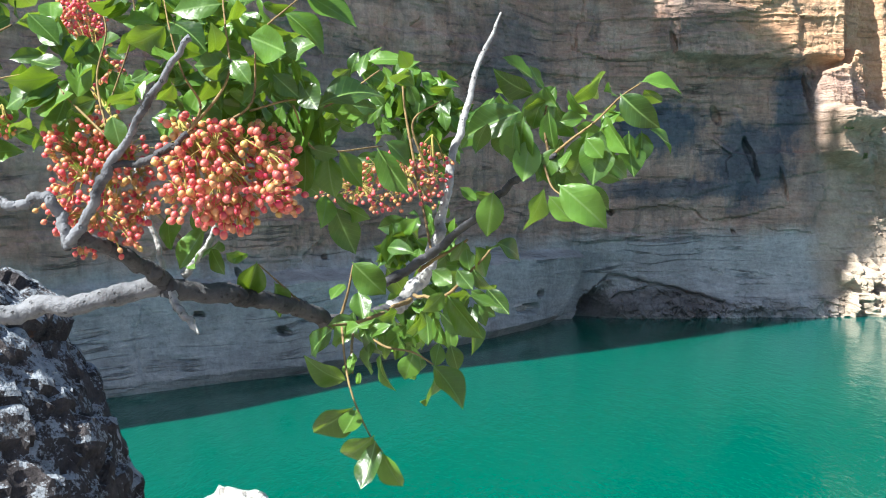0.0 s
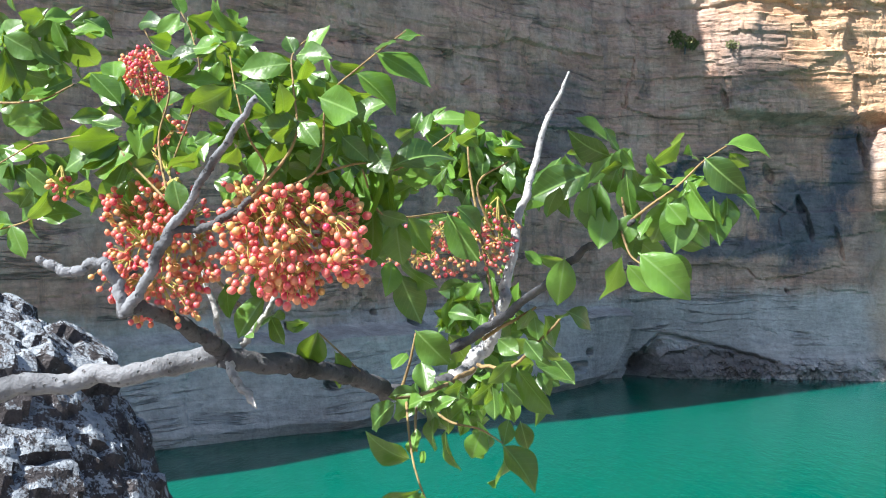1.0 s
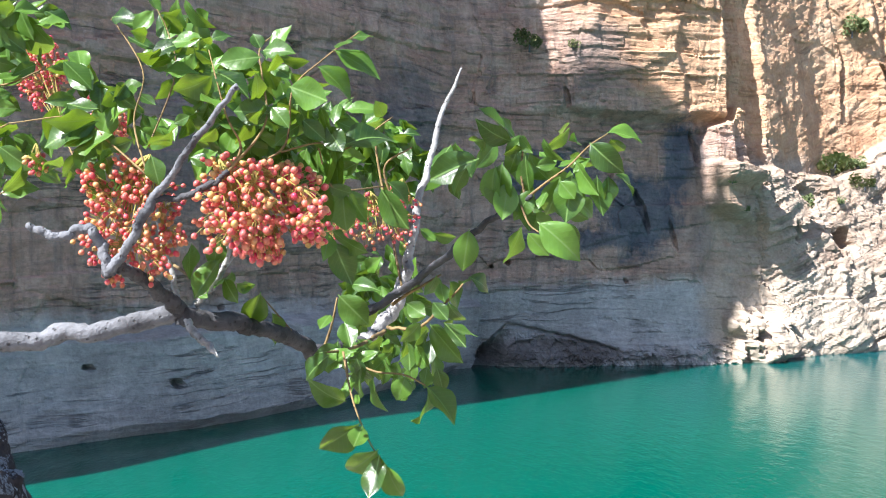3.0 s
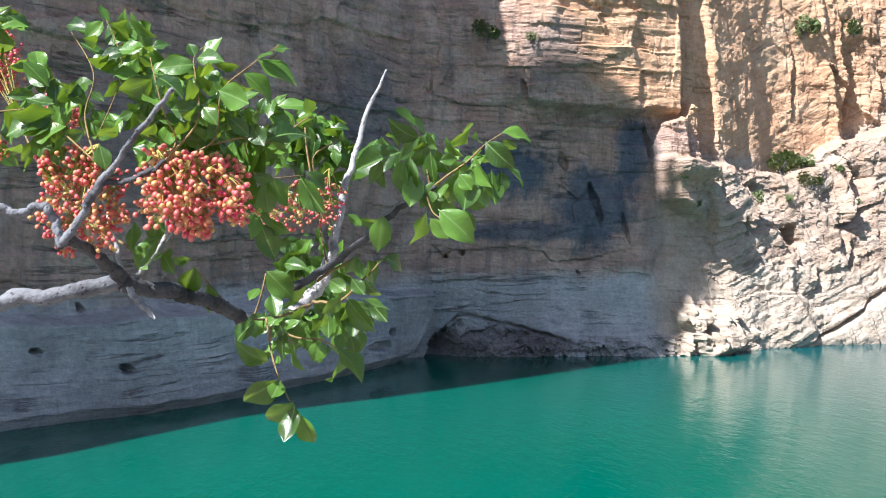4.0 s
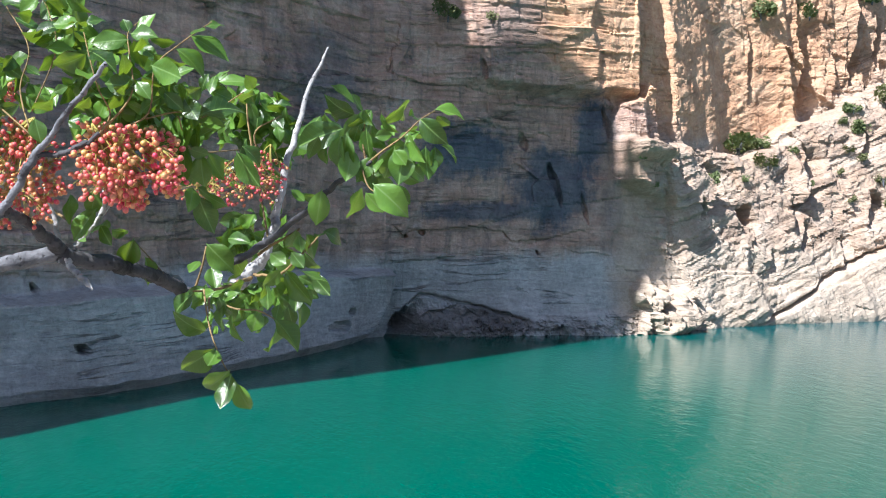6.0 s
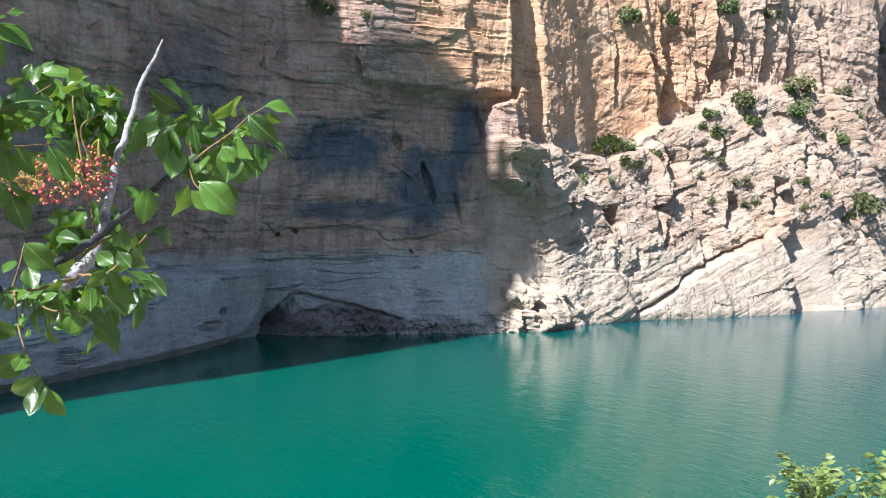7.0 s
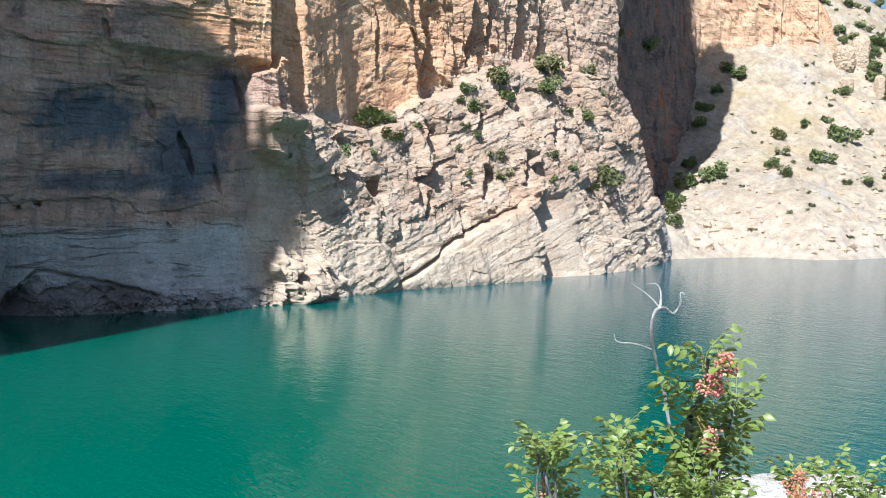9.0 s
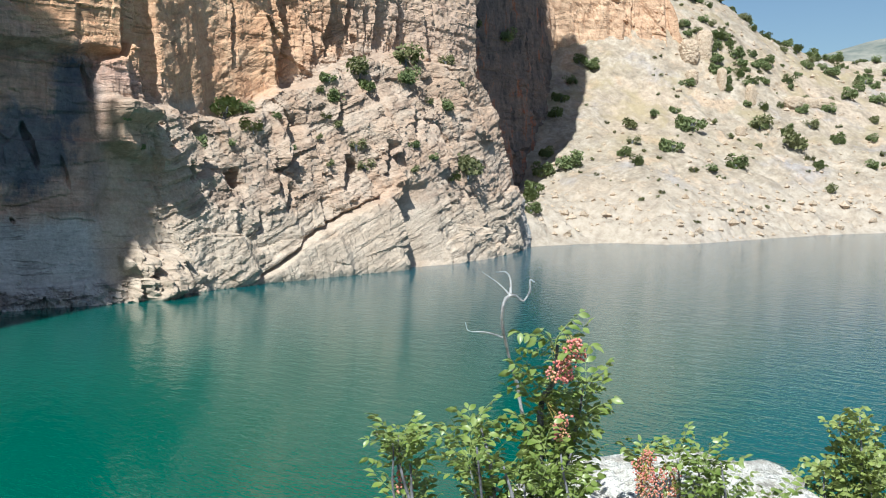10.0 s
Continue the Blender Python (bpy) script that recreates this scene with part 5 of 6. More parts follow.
limb(terebinth, "limb", ((-2.12, 1.02, -0.35, 0.04), (-1.7, 0.85, -0.2, 0.022), (-1.2, 0.72, -0.08, 0.014), (-0.85, 0.70, -0.055, 0.0105), (-0.62, 0.72, -0.065, 0.0098)), BARK)
shoot(terebinth, (-0.044, 1.243, 0.122), (0.061, 0.037), 44, 0.032, 0.7)
shoot(terebinth, (-0.026, 1.246, -0.037), (0.051, 0.030), 26, 0.040, 0.7)
shoot(terebinth, (-0.368, 0.775, 0.168), (0.040, 0.040), 16, 0.031, 0.7)
shoot(terebinth, (-0.356, 0.767, 0.091), (0.039, 0.026), 10, 0.028, 0.7)
shoot(terebinth, (-0.135, 0.683, 0.074), (0.023, 0.019), 12, 0.025, 0.7)
shoot(terebinth, (-0.213, 0.693, 0.170), (0.035, 0.023), 10, 0.023, 0.7)
shoot(terebinth, (-0.431, 0.773, 0.111), (0.026, 0.088), 8, 0.031, 0.7)
shoot(terebinth, (-0.034, 1.247, -0.129), (0.050, 0.034), 10, 0.043, 0.7)
shoot(terebinth, (-0.178, 0.676, 0.101), (0.030, 0.019), 22, 0.023, 0.7)
shoot(terebinth, (-0.123, 0.683, 0.093), (0.027, 0.023), 20, 0.025, 0.7)
shoot(terebinth, (-0.107, 0.700, 0.059), (0.019, 0.023), 12, 0.028, 0.7)
shoot(terebinth, (-0.244, 0.712, 0.107), (0.024, 0.028), 16, 0.026, 0.7)
shoot(terebinth, (-0.308, 0.749, 0.131), (0.030, 0.025), 14, 0.030, 0.7)
shoot(terebinth, (-0.367, 0.765, 0.192), (0.030, 0.022), 12, 0.029, 0.7)
shoot(terebinth, (-0.203, 0.684, 0.144), (0.034, 0.019), 16, 0.024, 0.7)
shoot(terebinth, (-0.157, 0.686, 0.132), (0.023, 0.023), 12, 0.025, 0.7)
shoot(terebinth, (-0.093, 1.040, 0.113), (0.035, 0.024), 16, 0.028, 0.7)
shoot(terebinth, (0.005, 1.245, 0.104), (0.031, 0.037), 18, 0.033, 0.7)
shoot(terebinth, (-0.043, 1.242, 0.161), (0.049, 0.025), 18, 0.031, 0.7)
shoot(terebinth, (-0.055, 1.245, -0.057), (0.035, 0.029), 12, 0.041, 0.7)
shoot(terebinth, (0.021, 1.250, -0.144), (0.032, 0.032), 10, 0.042, 0.7)
shoot(terebinth, (-0.041, 0.906, -0.120), (0.030, 0.025), 10, 0.030, 0.7)
shoot(terebinth, (-0.079, 0.944, -0.109), (0.026, 0.021), 10, 0.030, 0.7)
shoot(terebinth, (0.128, 0.852, 0.046), (0.028, 0.024), 5, 0.036, 0.7)
shoot(terebinth, (0.085, 0.880, 0.063), (0.029, 0.029), 6, 0.035, 0.7)
shoot(terebinth, (-0.387, 0.766, 0.074), (0.022, 0.039), 10, 0.029, 0.7)
shoot(terebinth, (-0.396, 0.824, 0.178), (0.035, 0.052), 14, 0.036, 0.7)
shoot(terebinth, (-0.358, 0.805, 0.201), (0.028, 0.023), 10, 0.036, 0.7)
shoot(terebinth, (-0.388, 0.806, 0.078), (0.028, 0.028), 9, 0.034, 0.7)
shoot(terebinth, (-0.302, 0.789, 0.119), (0.036, 0.027), 8, 0.036, 0.7)
shoot(terebinth, (-0.295, 0.770, 0.073), (0.030, 0.026), 9, 0.034, 0.7)
shoot(terebinth, (-0.219, 0.772, 0.185), (0.030, 0.024), 12, 0.034, 0.7)
shoot(terebinth, (-0.189, 0.735, 0.125), (0.033, 0.029), 14, 0.034, 0.7)
shoot(terebinth, (-0.147, 0.757, 0.153), (0.030, 0.025), 10, 0.034, 0.7)
shoot(terebinth, (-0.161, 0.737, 0.092), (0.033, 0.021), 14, 0.034, 0.7)
shoot(terebinth, (-0.129, 0.748, 0.109), (0.029, 0.029), 14, 0.036, 0.7)
shoot(terebinth, (-0.102, 0.800, 0.071), (0.027, 0.036), 14, 0.036, 0.7)
shoot(terebinth, (-0.096, 0.821, 0.027), (0.018, 0.032), 8, 0.038, 0.7)
shoot(terebinth, (-0.043, 1.242, 0.153), (0.060, 0.040), 26, 0.034, 0.7)
shoot(terebinth, (-0.067, 1.243, 0.055), (0.053, 0.033), 14, 0.036, 0.7)
shoot(terebinth, (-0.010, 1.245, 0.104), (0.040, 0.040), 14, 0.034, 0.7)
shoot(terebinth, (-0.074, 1.141, 0.162), (0.039, 0.026), 12, 0.036, 0.7)
shoot(terebinth, (0.082, 1.249, 0.123), (0.029, 0.029), 9, 0.051, 0.7)
shoot(terebinth, (0.097, 0.930, 0.103), (0.031, 0.026), 5, 0.036, 0.7)
shoot(terebinth, (0.136, 0.892, 0.093), (0.030, 0.025), 5, 0.036, 0.7)
shoot(terebinth, (0.114, 0.911, 0.050), (0.030, 0.023), 4, 0.038, 0.7)
shoot(terebinth, (-0.013, 1.247, -0.059), (0.053, 0.040), 12, 0.036, 0.7)
shoot(terebinth, (0.029, 1.250, -0.102), (0.037, 0.031), 9, 0.039, 0.7)
shoot(terebinth, (-0.029, 1.247, -0.156), (0.035, 0.035), 9, 0.042, 0.7)
shoot(terebinth, (0.003, 1.247, -0.002), (0.061, 0.027), 12, 0.033, 0.7)
# unseen leafy bough added overhead, which keeps the end of the branch in shade
limb(terebinth, "limb", ((-2.25, 1.2, 0.62, 0.030), (-1.7, 0.95, 0.74, 0.016), (-1.1, 0.75, 0.80, 0.010), (-0.62, 0.60, 0.75, 0.006), (-0.36, 0.53, 0.70, 0.002)), BARK)
shoot(terebinth, (-0.42, 0.55, 0.714), (0.075, 0.055), 95, 0.042, 0.3)
shoot(terebinth, (-0.48, 0.60, 0.735), (0.060, 0.050), 55, 0.042, 0.3)
fruit_cluster(terebinth, (-0.144, 0.653, 0.024), (0.053, 0.041), 600, 0.0027, (-0.175, 0.645, 0.062), seed=1)
fruit_cluster(terebinth, (-0.252, 0.713, 0.022), (0.042, 0.056), 420, 0.0025, (-0.235, 0.70, 0.072), seed=2)
fruit_cluster(terebinth, (-0.558, 1.515, 0.296), (0.044, 0.066), 330, 0.0034, (-0.509, 1.469, 0.183), False, 3, "upright panicle of small unripe reddish berries")
fruit_cluster(terebinth, (-0.325, 0.928, 0.128), (0.026, 0.030), 150, 0.0023, (-0.311, 0.909, 0.094), False, 7, "upright panicle of small unripe reddish berries")
fruit_cluster(terebinth, (-0.069, 1.073, 0.025), (0.076, 0.034), 230, 0.0025, (-0.05, 1.08, 0.065), False, 4)
fruit_cluster(terebinth, (-0.012, 1.095, 0.040), (0.026, 0.034), 60, 0.0025, (-0.01, 1.09, 0.08), False, 5)
fruit_cluster(terebinth, (-0.33, 0.728, 0.070), (0.012, 0.012), 18, 0.0022, (-0.33, 0.728, 0.085), False, 6)

# ---- rock and bush materials ----
def make_boulder(name, dark, pale, lichen, crust=0.0):
    m = Mat(name)
    mid, fine, grit = m.noise(3.0, 6, 0.62), m.noise(16.0, 6, 0.7), m.noise(90.0, 3, 0.6)
    col = m.ramp(mid, [(0.32, dark), (0.62, pale)])
    patch = m.math("ADD", m.math("ADD", m.math("MULTIPLY", m.noise(4.5, 6, 0.7), 0.45), m.math("MULTIPLY", m.noise(15.0, 6, 0.75), 0.55)), m.math("MULTIPLY", m.math("SUBTRACT", grit, 0.5), 0.30))
    up = m.node("SeparateXYZ", Vector=m.node("NewGeometry").outputs["Normal"]).outputs[2]
    patch = m.math("ADD", patch, m.node("MapRange", Value=up, i1=-0.2, i2=0.7, i3=-crust, i4=0.03).outputs[0])
    col = m.mix(m.ramp(patch, [(0.475, (0, 0, 0)), (0.53, (1, 1, 1))]), col, lichen)
    rust = m.ramp(m.noise(5.0, 5, 0.6, distort=0.6), [(0.66, (0, 0, 0)), (0.72, (1, 1, 1))])
    col = m.mix(m.math("MULTIPLY", rust, 0.6), col, (0.20, 0.09, 0.05))
    col = m.mix(0.6, col, m.ramp(fine, [(0.3, (0.15, 0.15, 0.15)), (0.7, (0.8, 0.8, 0.8))]), "OVERLAY")
    h = m.math("ADD", m.math("MULTIPLY", fine, 0.8), m.math("ADD", mid, m.math("MULTIPLY", grit, 0.25)))
    m.set(Base_Color=col, Roughness=0.92, Normal=m.bump(h, 1.0, 0.06))
    m.b.inputs["Specular IOR Level"].default_value = 0.2
    return m.mat


def make_bush(name, a, b):
    m = Mat(name)
    isle = m.node("NewGeometry").outputs["Random Per Island"]
    m.set(Base_Color=m.ramp(isle, [(0.0, a), (1.0, b)]), Roughness=0.7)
    tr = m.node("BsdfTranslucent", Color=(0.16, 0.22, 0.05, 1))
    mixer = m.node("MixShader", Fac=0.25, i1=m.b.outputs[0], i2=tr.outputs[0])
    m.t.links.new(mixer.outputs[0], m.out.inputs["Surface"])
    return m.mat


BOULDER = make_boulder("lichen_rock", (0.024, 0.022, 0.025), (0.10, 0.088, 0.092), (0.37, 0.40, 0.45), 0.13)
LIMESTONE = make_boulder("white_limestone", (0.42, 0.39, 0.35), (0.66, 0.63, 0.58), (0.74, 0.72, 0.68))
OUTCROP = make_boulder("ochre_outcrop", (0.33, 0.23, 0.16), (0.52, 0.40, 0.29), (0.56, 0.46, 0.36))
EARTH = make_boulder("bank_earth", (0.16, 0.13, 0.10), (0.34, 0.28, 0.22), (0.42, 0.38, 0.33))
BUSH = make_bush("bush_leaves", (0.085, 0.12, 0.045), (0.22, 0.26, 0.11))
BUSH_DRY = make_bush("dry_bush_leaves", (0.10, 0.11, 0.045), (0.23, 0.23, 0.11))
# hazy green-brown: the haze of distance is put into the hills' colour
HAZE_HILL = Mat("far_hill")
HAZE_HILL.set(Base_Color=HAZE_HILL.ramp(HAZE_HILL.noise(0.02, 6, 0.7), [(0.35, (0.10, 0.13, 0.12)), (0.65, (0.30, 0.29, 0.25))]), Roughness=1.0)
HAZE_HILL = HAZE_HILL.mat

# ---- near bank, under and behind the eye ----
bx, by = np.meshgrid(np.linspace(-70, 70, 150), np.linspace(-90, 22, 120), indexing="ij")
br = np.hypot(bx + 2, by + 6)
bz = -1.65 - 0.52 * np.clip(br - 9.2, 0, 16) - 0.12 * np.clip(br - 9.2, 0, 1)
behind = smooth(6, 60, -by - 0.3 * np.abs(bx)) * 16
bz = np.where(by < -6, np.maximum(bz, -9.5 + behind), bz) + 0.12 * fbm(bx * 0.5, by * 0.5, 3.0, 4)
bank = tagged(new("ground", grid_mesh("ground", np.stack([bx, by, bz], -1), EARTH, True)), "stony bank above the lake", "ground", kind="structure")


def boulder(name, centre, radii, power, mat, label, seed, rough=0.1, levels=6, turn=0.0):
    """A blocky boulder: a squarish ellipsoid broken into facets."""
    bm = bmesh.new()
    bmesh.ops.create_icosphere(bm, subdivisions=levels, radius=1.0)
    co = np.array([v.co for v in bm.verts])
    k = (np.abs(co) ** power).sum(1) ** (-1 / power)
    p = co * k[:, None]
    q = p * np.array(radii) * 2.2 + seed * 3.7
    d = rough * (0.9 * blocks(q[:, 0] * 1.1, q[:, 1] * 1.1, q[:, 2] * 1.3, 1.2) + 0.5 * blocks(q[:, 0] * 3.0, q[:, 1] * 3.0, q[:, 2] * 3.4, 1.0))
    d += rough * (0.9 * fbm(q[:, 0], q[:, 1], q[:, 2], 4) + 0.3 * fbm(q[:, 0] * 6, q[:, 1] * 6, q[:, 2] * 6, 3))
    p = (p * (1 - d[:, None])) * np.array(radii)
    for v, c in zip(bm.verts, p):
        v.co = c
    me = bpy.data.meshes.new(name)
    bm.to_mesh(me)
    bm.free()
    me.materials.append(mat)
    ob = new(name, me)
    ob.matrix_world = pose(*centre, 0, 0, turn)
    return tagged(ob, label, "rock")


boulder("boulder", (-2.85, 3.93, -1.58), (1.49, 0.93, 1.60), 2.5, BOULDER, "dark lichen-spotted boulder beside the terebinth branch", 4, 0.060, 7)
boulder("boulder", (-1.62, 7.0, -2.92), (0.55, 0.5, 0.80), 2.4, LIMESTONE, "pale limestone block on the bank", 2, 0.10, 5)
boulder("boulder", (2.58, 1.60, -1.40), (0.60, 0.36, 0.50), 2.8, LIMESTONE, "white weathered limestone ledge behind the shrub", 3, 0.12, 6, -40)


# ---- shrubs on the bank ----
def compound_leaf(pairs, mat, size=0.036, length=0.10, seed=0, wide=0.46):
    """A feathered leaf: a thin stalk along y with paired leaflets."""
    rng = random.Random(seed)
    pieces = [tube([(0, 0, 0, 0.0011), (0, length * 0.5, 0.006, 0.0009), (0, length, -0.004, 0.0005)], 4)]
    spots = []
    for i in range(pairs):
        t = 0.30 + 0.62 * i / max(1, pairs - 1)
        for sgn in (-1, 1):
            spots.append((t, sgn * rng.uniform(50, 75)))
    spots.append((1.0, rng.uniform(-8, 8)))
    for t, ang in spots:
        V, Fc = leaf_shape(rng.uniform(0.1, 0.35), 0.3, 0.15, wide, 6, 5)
        s = size * rng.uniform(0.8, 1.15)
        m = Matrix.Translation((0, t * length, 0.004)) @ pose(0, 0, 0, rng.uniform(-35, 5), rng.uniform(-30, 30), -ang) @ Matrix.Scale(s, 4)
        pieces.append(([m @ Vector(v) for v in V], Fc))
    return mesh_of("compound_leaf", pieces, mat)


FEATHERS = [compound_leaf(3 + k % 2, LEAF_FAR, 0.031, 0.078 + 0.01 * k, k, 0.46) for k in range(4)]
ROUND_LEAVES = [compound_leaf(3, LEAF_PALE, 0.026, 0.06, 10 + k, 0.75) for k in range(3)]


def feather_tip(shrub, tip, up, count, kinds, rng, spread=1.0, scale=1.0):
    """Leaves that stand round a shoot's end."""
    for i in range(count):
        ang = 2.4 * i + rng.uniform(-0.4, 0.4)
        lift = rng.uniform(-0.25, 0.9)
        way = (Vector((math.cos(ang) * spread, math.sin(ang) * spread, lift)) + Vector(up) * 0.5).normalized()
        base = Vector(tip) - Vector(up) * 0.012 * i * rng.uniform(0.5, 1.2)
        q = way.to_track_quat("Y", "Z").to_matrix().to_4x4()
        part("compound_leaf", rng.choice(kinds), None, shrub, m=Matrix.Translation(base) @ q @ pose(0, 0, 0, 0, rng.uniform(-25, 25), 0) @ Matrix.Scale(scale * rng.uniform(0.8, 1.15), 4))


def leafy_stem(shrub, pts, tips, rng, kinds, mat, n=7, scale=1.0):
    """A stem with leaf tufts along the upper part of it."""
    limb(shrub, "stem", pts, mat)
    P, _, _ = along([p[:3] for p in pts], 40)
    for k in range(tips):
        i = int(39 * (1 - 0.75 * k / max(1, tips)))
        up = P[min(39, i)] - P[max(0, i - 3)]
        feather_tip(shrub, P[i] + np.array([rng.uniform(-1, 1), rng.uniform(-1, 1), rng.uniform(-0.5, 0.5)]) * 0.03, up / (np.linalg.norm(up) + 1e-9), n, kinds, rng, 1.0, scale)


srng = random.Random(11)
shrub = thing("terebinth_shrub", (1.85, 1.5, -1.62), "terebinth shrub with feathered leaves, red fruit and a bare snag", "shrub")
limb(shrub, "dead_twig", ((1.90, 1.46, -1.60, 0.0078), (1.875, 1.46, -0.9, 0.0051), (1.84, 1.465, -0.60, 0.0043), (1.79, 1.45, -0.47, 0.0039), (1.735, 1.42, -0.38, 0.0037), (1.715, 1.40, -0.325, 0.0035), (1.735, 1.405, -0.303, 0.0039), (1.757, 1.40, -0.302, 0.0031)), BARK_DRY)
limb(shrub, "dead_twig", ((1.745, 1.405, -0.302, 0.0031), (1.752, 1.41, -0.27, 0.0023), (1.742, 1.415, -0.248, 0.0016), (1.715, 1.42, -0.246, 0.0008)), BARK_DRY)
limb(shrub, "dead_twig", ((1.742, 1.405, -0.300, 0.0023), (1.725, 1.42, -0.275, 0.0016), (1.69, 1.44, -0.245, 0.0006)), BARK_DRY)
limb(shrub, "dead_twig", ((1.757, 1.40, -0.302, 0.0023), (1.775, 1.39, -0.315, 0.0023), (1.79, 1.385, -0.29, 0.0020), (1.79, 1.385, -0.268, 0.0016), (1.80, 1.38, -0.272, 0.0016)), BARK_DRY)
limb(shrub, "dead_twig", ((1.755, 1.435, -0.405, 0.0022), (1.715, 1.455, -0.39, 0.0016), (1.68, 1.475, -0.385, 0.0010), (1.672, 1.48, -0.365, 0.0006)), BARK_DRY)
leafy_stem(shrub, ((1.86, 1.48, -1.62, 0.013), (1.88, 1.45, -0.95, 0.010), (1.84, 1.40, -0.60, 0.008), (1.79, 1.31, -0.50, 0.006), (1.735, 1.25, -0.40, 0.003)), 10, srng, FEATHERS, BARK, 11)
leafy_stem(shrub, ((1.87, 1.46, -1.0, 0.008), (1.92, 1.38, -0.70, 0.006), (1.91, 1.34, -0.60, 0.004), (1.90, 1.32, -0.53, 0.002)), 6, srng, FEATHERS, BARK, 10)
leafy_stem(shrub, ((1.87, 1.46, -1.1, 0.008), (1.86, 1.36, -0.80, 0.006), (1.87, 1.33, -0.68, 0.003)), 5, srng, FEATHERS, BARK, 11)
leafy_stem(shrub, ((1.86, 1.48, -1.3, 0.008), (1.84, 1.55, -0.90, 0.006), (1.80, 1.58, -0.78, 0.004), (1.78, 1.59, -0.69, 0.003)), 6, srng, FEATHERS, BARK, 12)
leafy_stem(shrub, ((1.86, 1.48, -1.5, 0.007), (1.90, 1.43, -1.0, 0.005), (1.86, 1.46, -0.78, 0.003)), 5, srng, FEATHERS, BARK, 10)
leafy_stem(shrub, ((1.86, 1.48, -1.6, 0.008), (1.78, 1.75, -1.0, 0.006), (1.76, 1.84, -0.88, 0.004), (1.757, 1.86, -0.75, 0.002)), 5, srng, FEATHERS, BARK, 11)
leafy_stem(shrub, ((1.86, 1.50, -1.55, 0.007), (1.717, 1.743, -0.885, 0.005), (1.700, 1.776, -0.694, 0.002)), 4, srng, FEATHERS, BARK, 8)
leafy_stem(shrub, ((1.86, 1.50, -1.55, 0.007), (1.723, 1.705, -0.951, 0.005), (1.706, 1.738, -0.762, 0.002)), 3, srng, FEATHERS, BARK, 8)
leafy_stem(shrub, ((1.86, 1.50, -1.55, 0.007), (1.786, 1.506, -0.812, 0.005), (1.770, 1.537, -0.632, 0.002)), 4, srng, FEATHERS, BARK, 8)
leafy_stem(shrub, ((1.86, 1.50, -1.55, 0.007), (1.760, 1.520, -0.908, 0.005), (1.743, 1.551, -0.728, 0.002)), 4, srng, FEATHERS, BARK, 8)
leafy_stem(shrub, ((1.86, 1.50, -1.55, 0.007), (1.781, 1.424, -0.887, 0.005), (1.765, 1.454, -0.711, 0.002)), 4, srng, FEATHERS, BARK, 8)
for tx, ty, tz in ((1.655, 1.74, -0.70), (1.64, 1.41, -0.64), (1.69, 1.20, -0.62), (1.70, 1.19, -0.70), (1.66, 1.28, -0.70)):
    leafy_stem(shrub, ((1.86, 1.50, -1.55, 0.006), (tx + 0.05, ty + 0.02, tz - 0.25, 0.004), (tx, ty, tz, 0.002)), 3, srng, FEATHERS, BARK, 6, 0.9)
fruit_cluster(shrub, (1.735, 1.20, -0.405), (0.028, 0.034), 70, 0.0034, (1.77, 1.27, -0.36), False, 21, "small coral-red berry cluster", BERRY_DRY)
fruit_cluster(shrub, (1.735, 1.235, -0.455), (0.036, 0.034), 90, 0.0034, (1.78, 1.31, -0.41), False, 22, "small coral-red berry cluster", BERRY_DRY)
fruit_cluster(shrub, (1.76, 1.26, -0.585), (0.028, 0.040), 60, 0.0032, (1.81, 1.37, -0.54), False, 23, "small coral-red berry cluster", BERRY_DRY)
fruit_cluster(shrub, (1.755, 1.82, -0.84), (0.034, 0.034), 40, 0.0034, (1.756, 1.83, -0.80), False, 24, "small coral-red berry cluster", BERRY_DRY)
low = thing("terebinth_shrub", (2.45, 1.35, -1.62), "low terebinth shrub with orange dried fruit on the white ledge", "shrub")
leafy_stem(low, ((2.45, 1.35, -1.62, 0.008), (2.33, 1.36, -1.1, 0.006), (2.27, 1.38, -0.88, 0.004), (2.25, 1.38, -0.80, 0.002)), 4, srng, FEATHERS, BARK, 5)
leafy_stem(low, ((2.45, 1.35, -1.62, 0.008), (2.40, 1.25, -1.1, 0.006), (2.38, 1.24, -0.90, 0.004), (2.37, 1.25, -0.79, 0.002)), 5, srng, FEATHERS, BARK, 10)
leafy_stem(low, ((2.45, 1.35, -1.62, 0.008), (2.46, 1.20, -1.1, 0.006), (2.47, 1.16, -0.92, 0.003)), 4, srng, FEATHERS, BARK, 9)
fruit_cluster(low, (2.28, 1.36, -0.86), (0.048, 0.055), 130, 0.0030, (2.29, 1.37, -0.80), False, 25, "dense cluster of dry orange berries", BERRY_DRY)
for tx, ty, tz, n in ((2.347, 1.369, -0.80, 9), (2.376, 1.325, -0.80, 11), (2.434, 1.292, -0.87, 10), (2.33, 1.31, -0.86, 11), (2.39, 1.29, -0.86, 10), (2.21, 1.39, -0.78, 5)):
    leafy_stem(low, ((2.45, 1.35, -1.62, 0.007), (tx + 0.05, ty + 0.01, -1.15, 0.005), (tx, ty, tz, 0.002)), 4, srng, FEATHERS, BARK, n, 0.8)
fruit_cluster(low, (2.20, 1.37, -0.79), (0.040, 0.045), 150, 0.0028, (2.23, 1.38, -0.74), False, 26, "dense cluster of dry orange berries", BERRY_DRY)
fruit_cluster(low, (2.17, 1.34, -0.83), (0.036, 0.050), 120, 0.0028, (2.21, 1.37, -0.78), False, 27, "dense cluster of dry orange berries", BERRY_DRY)
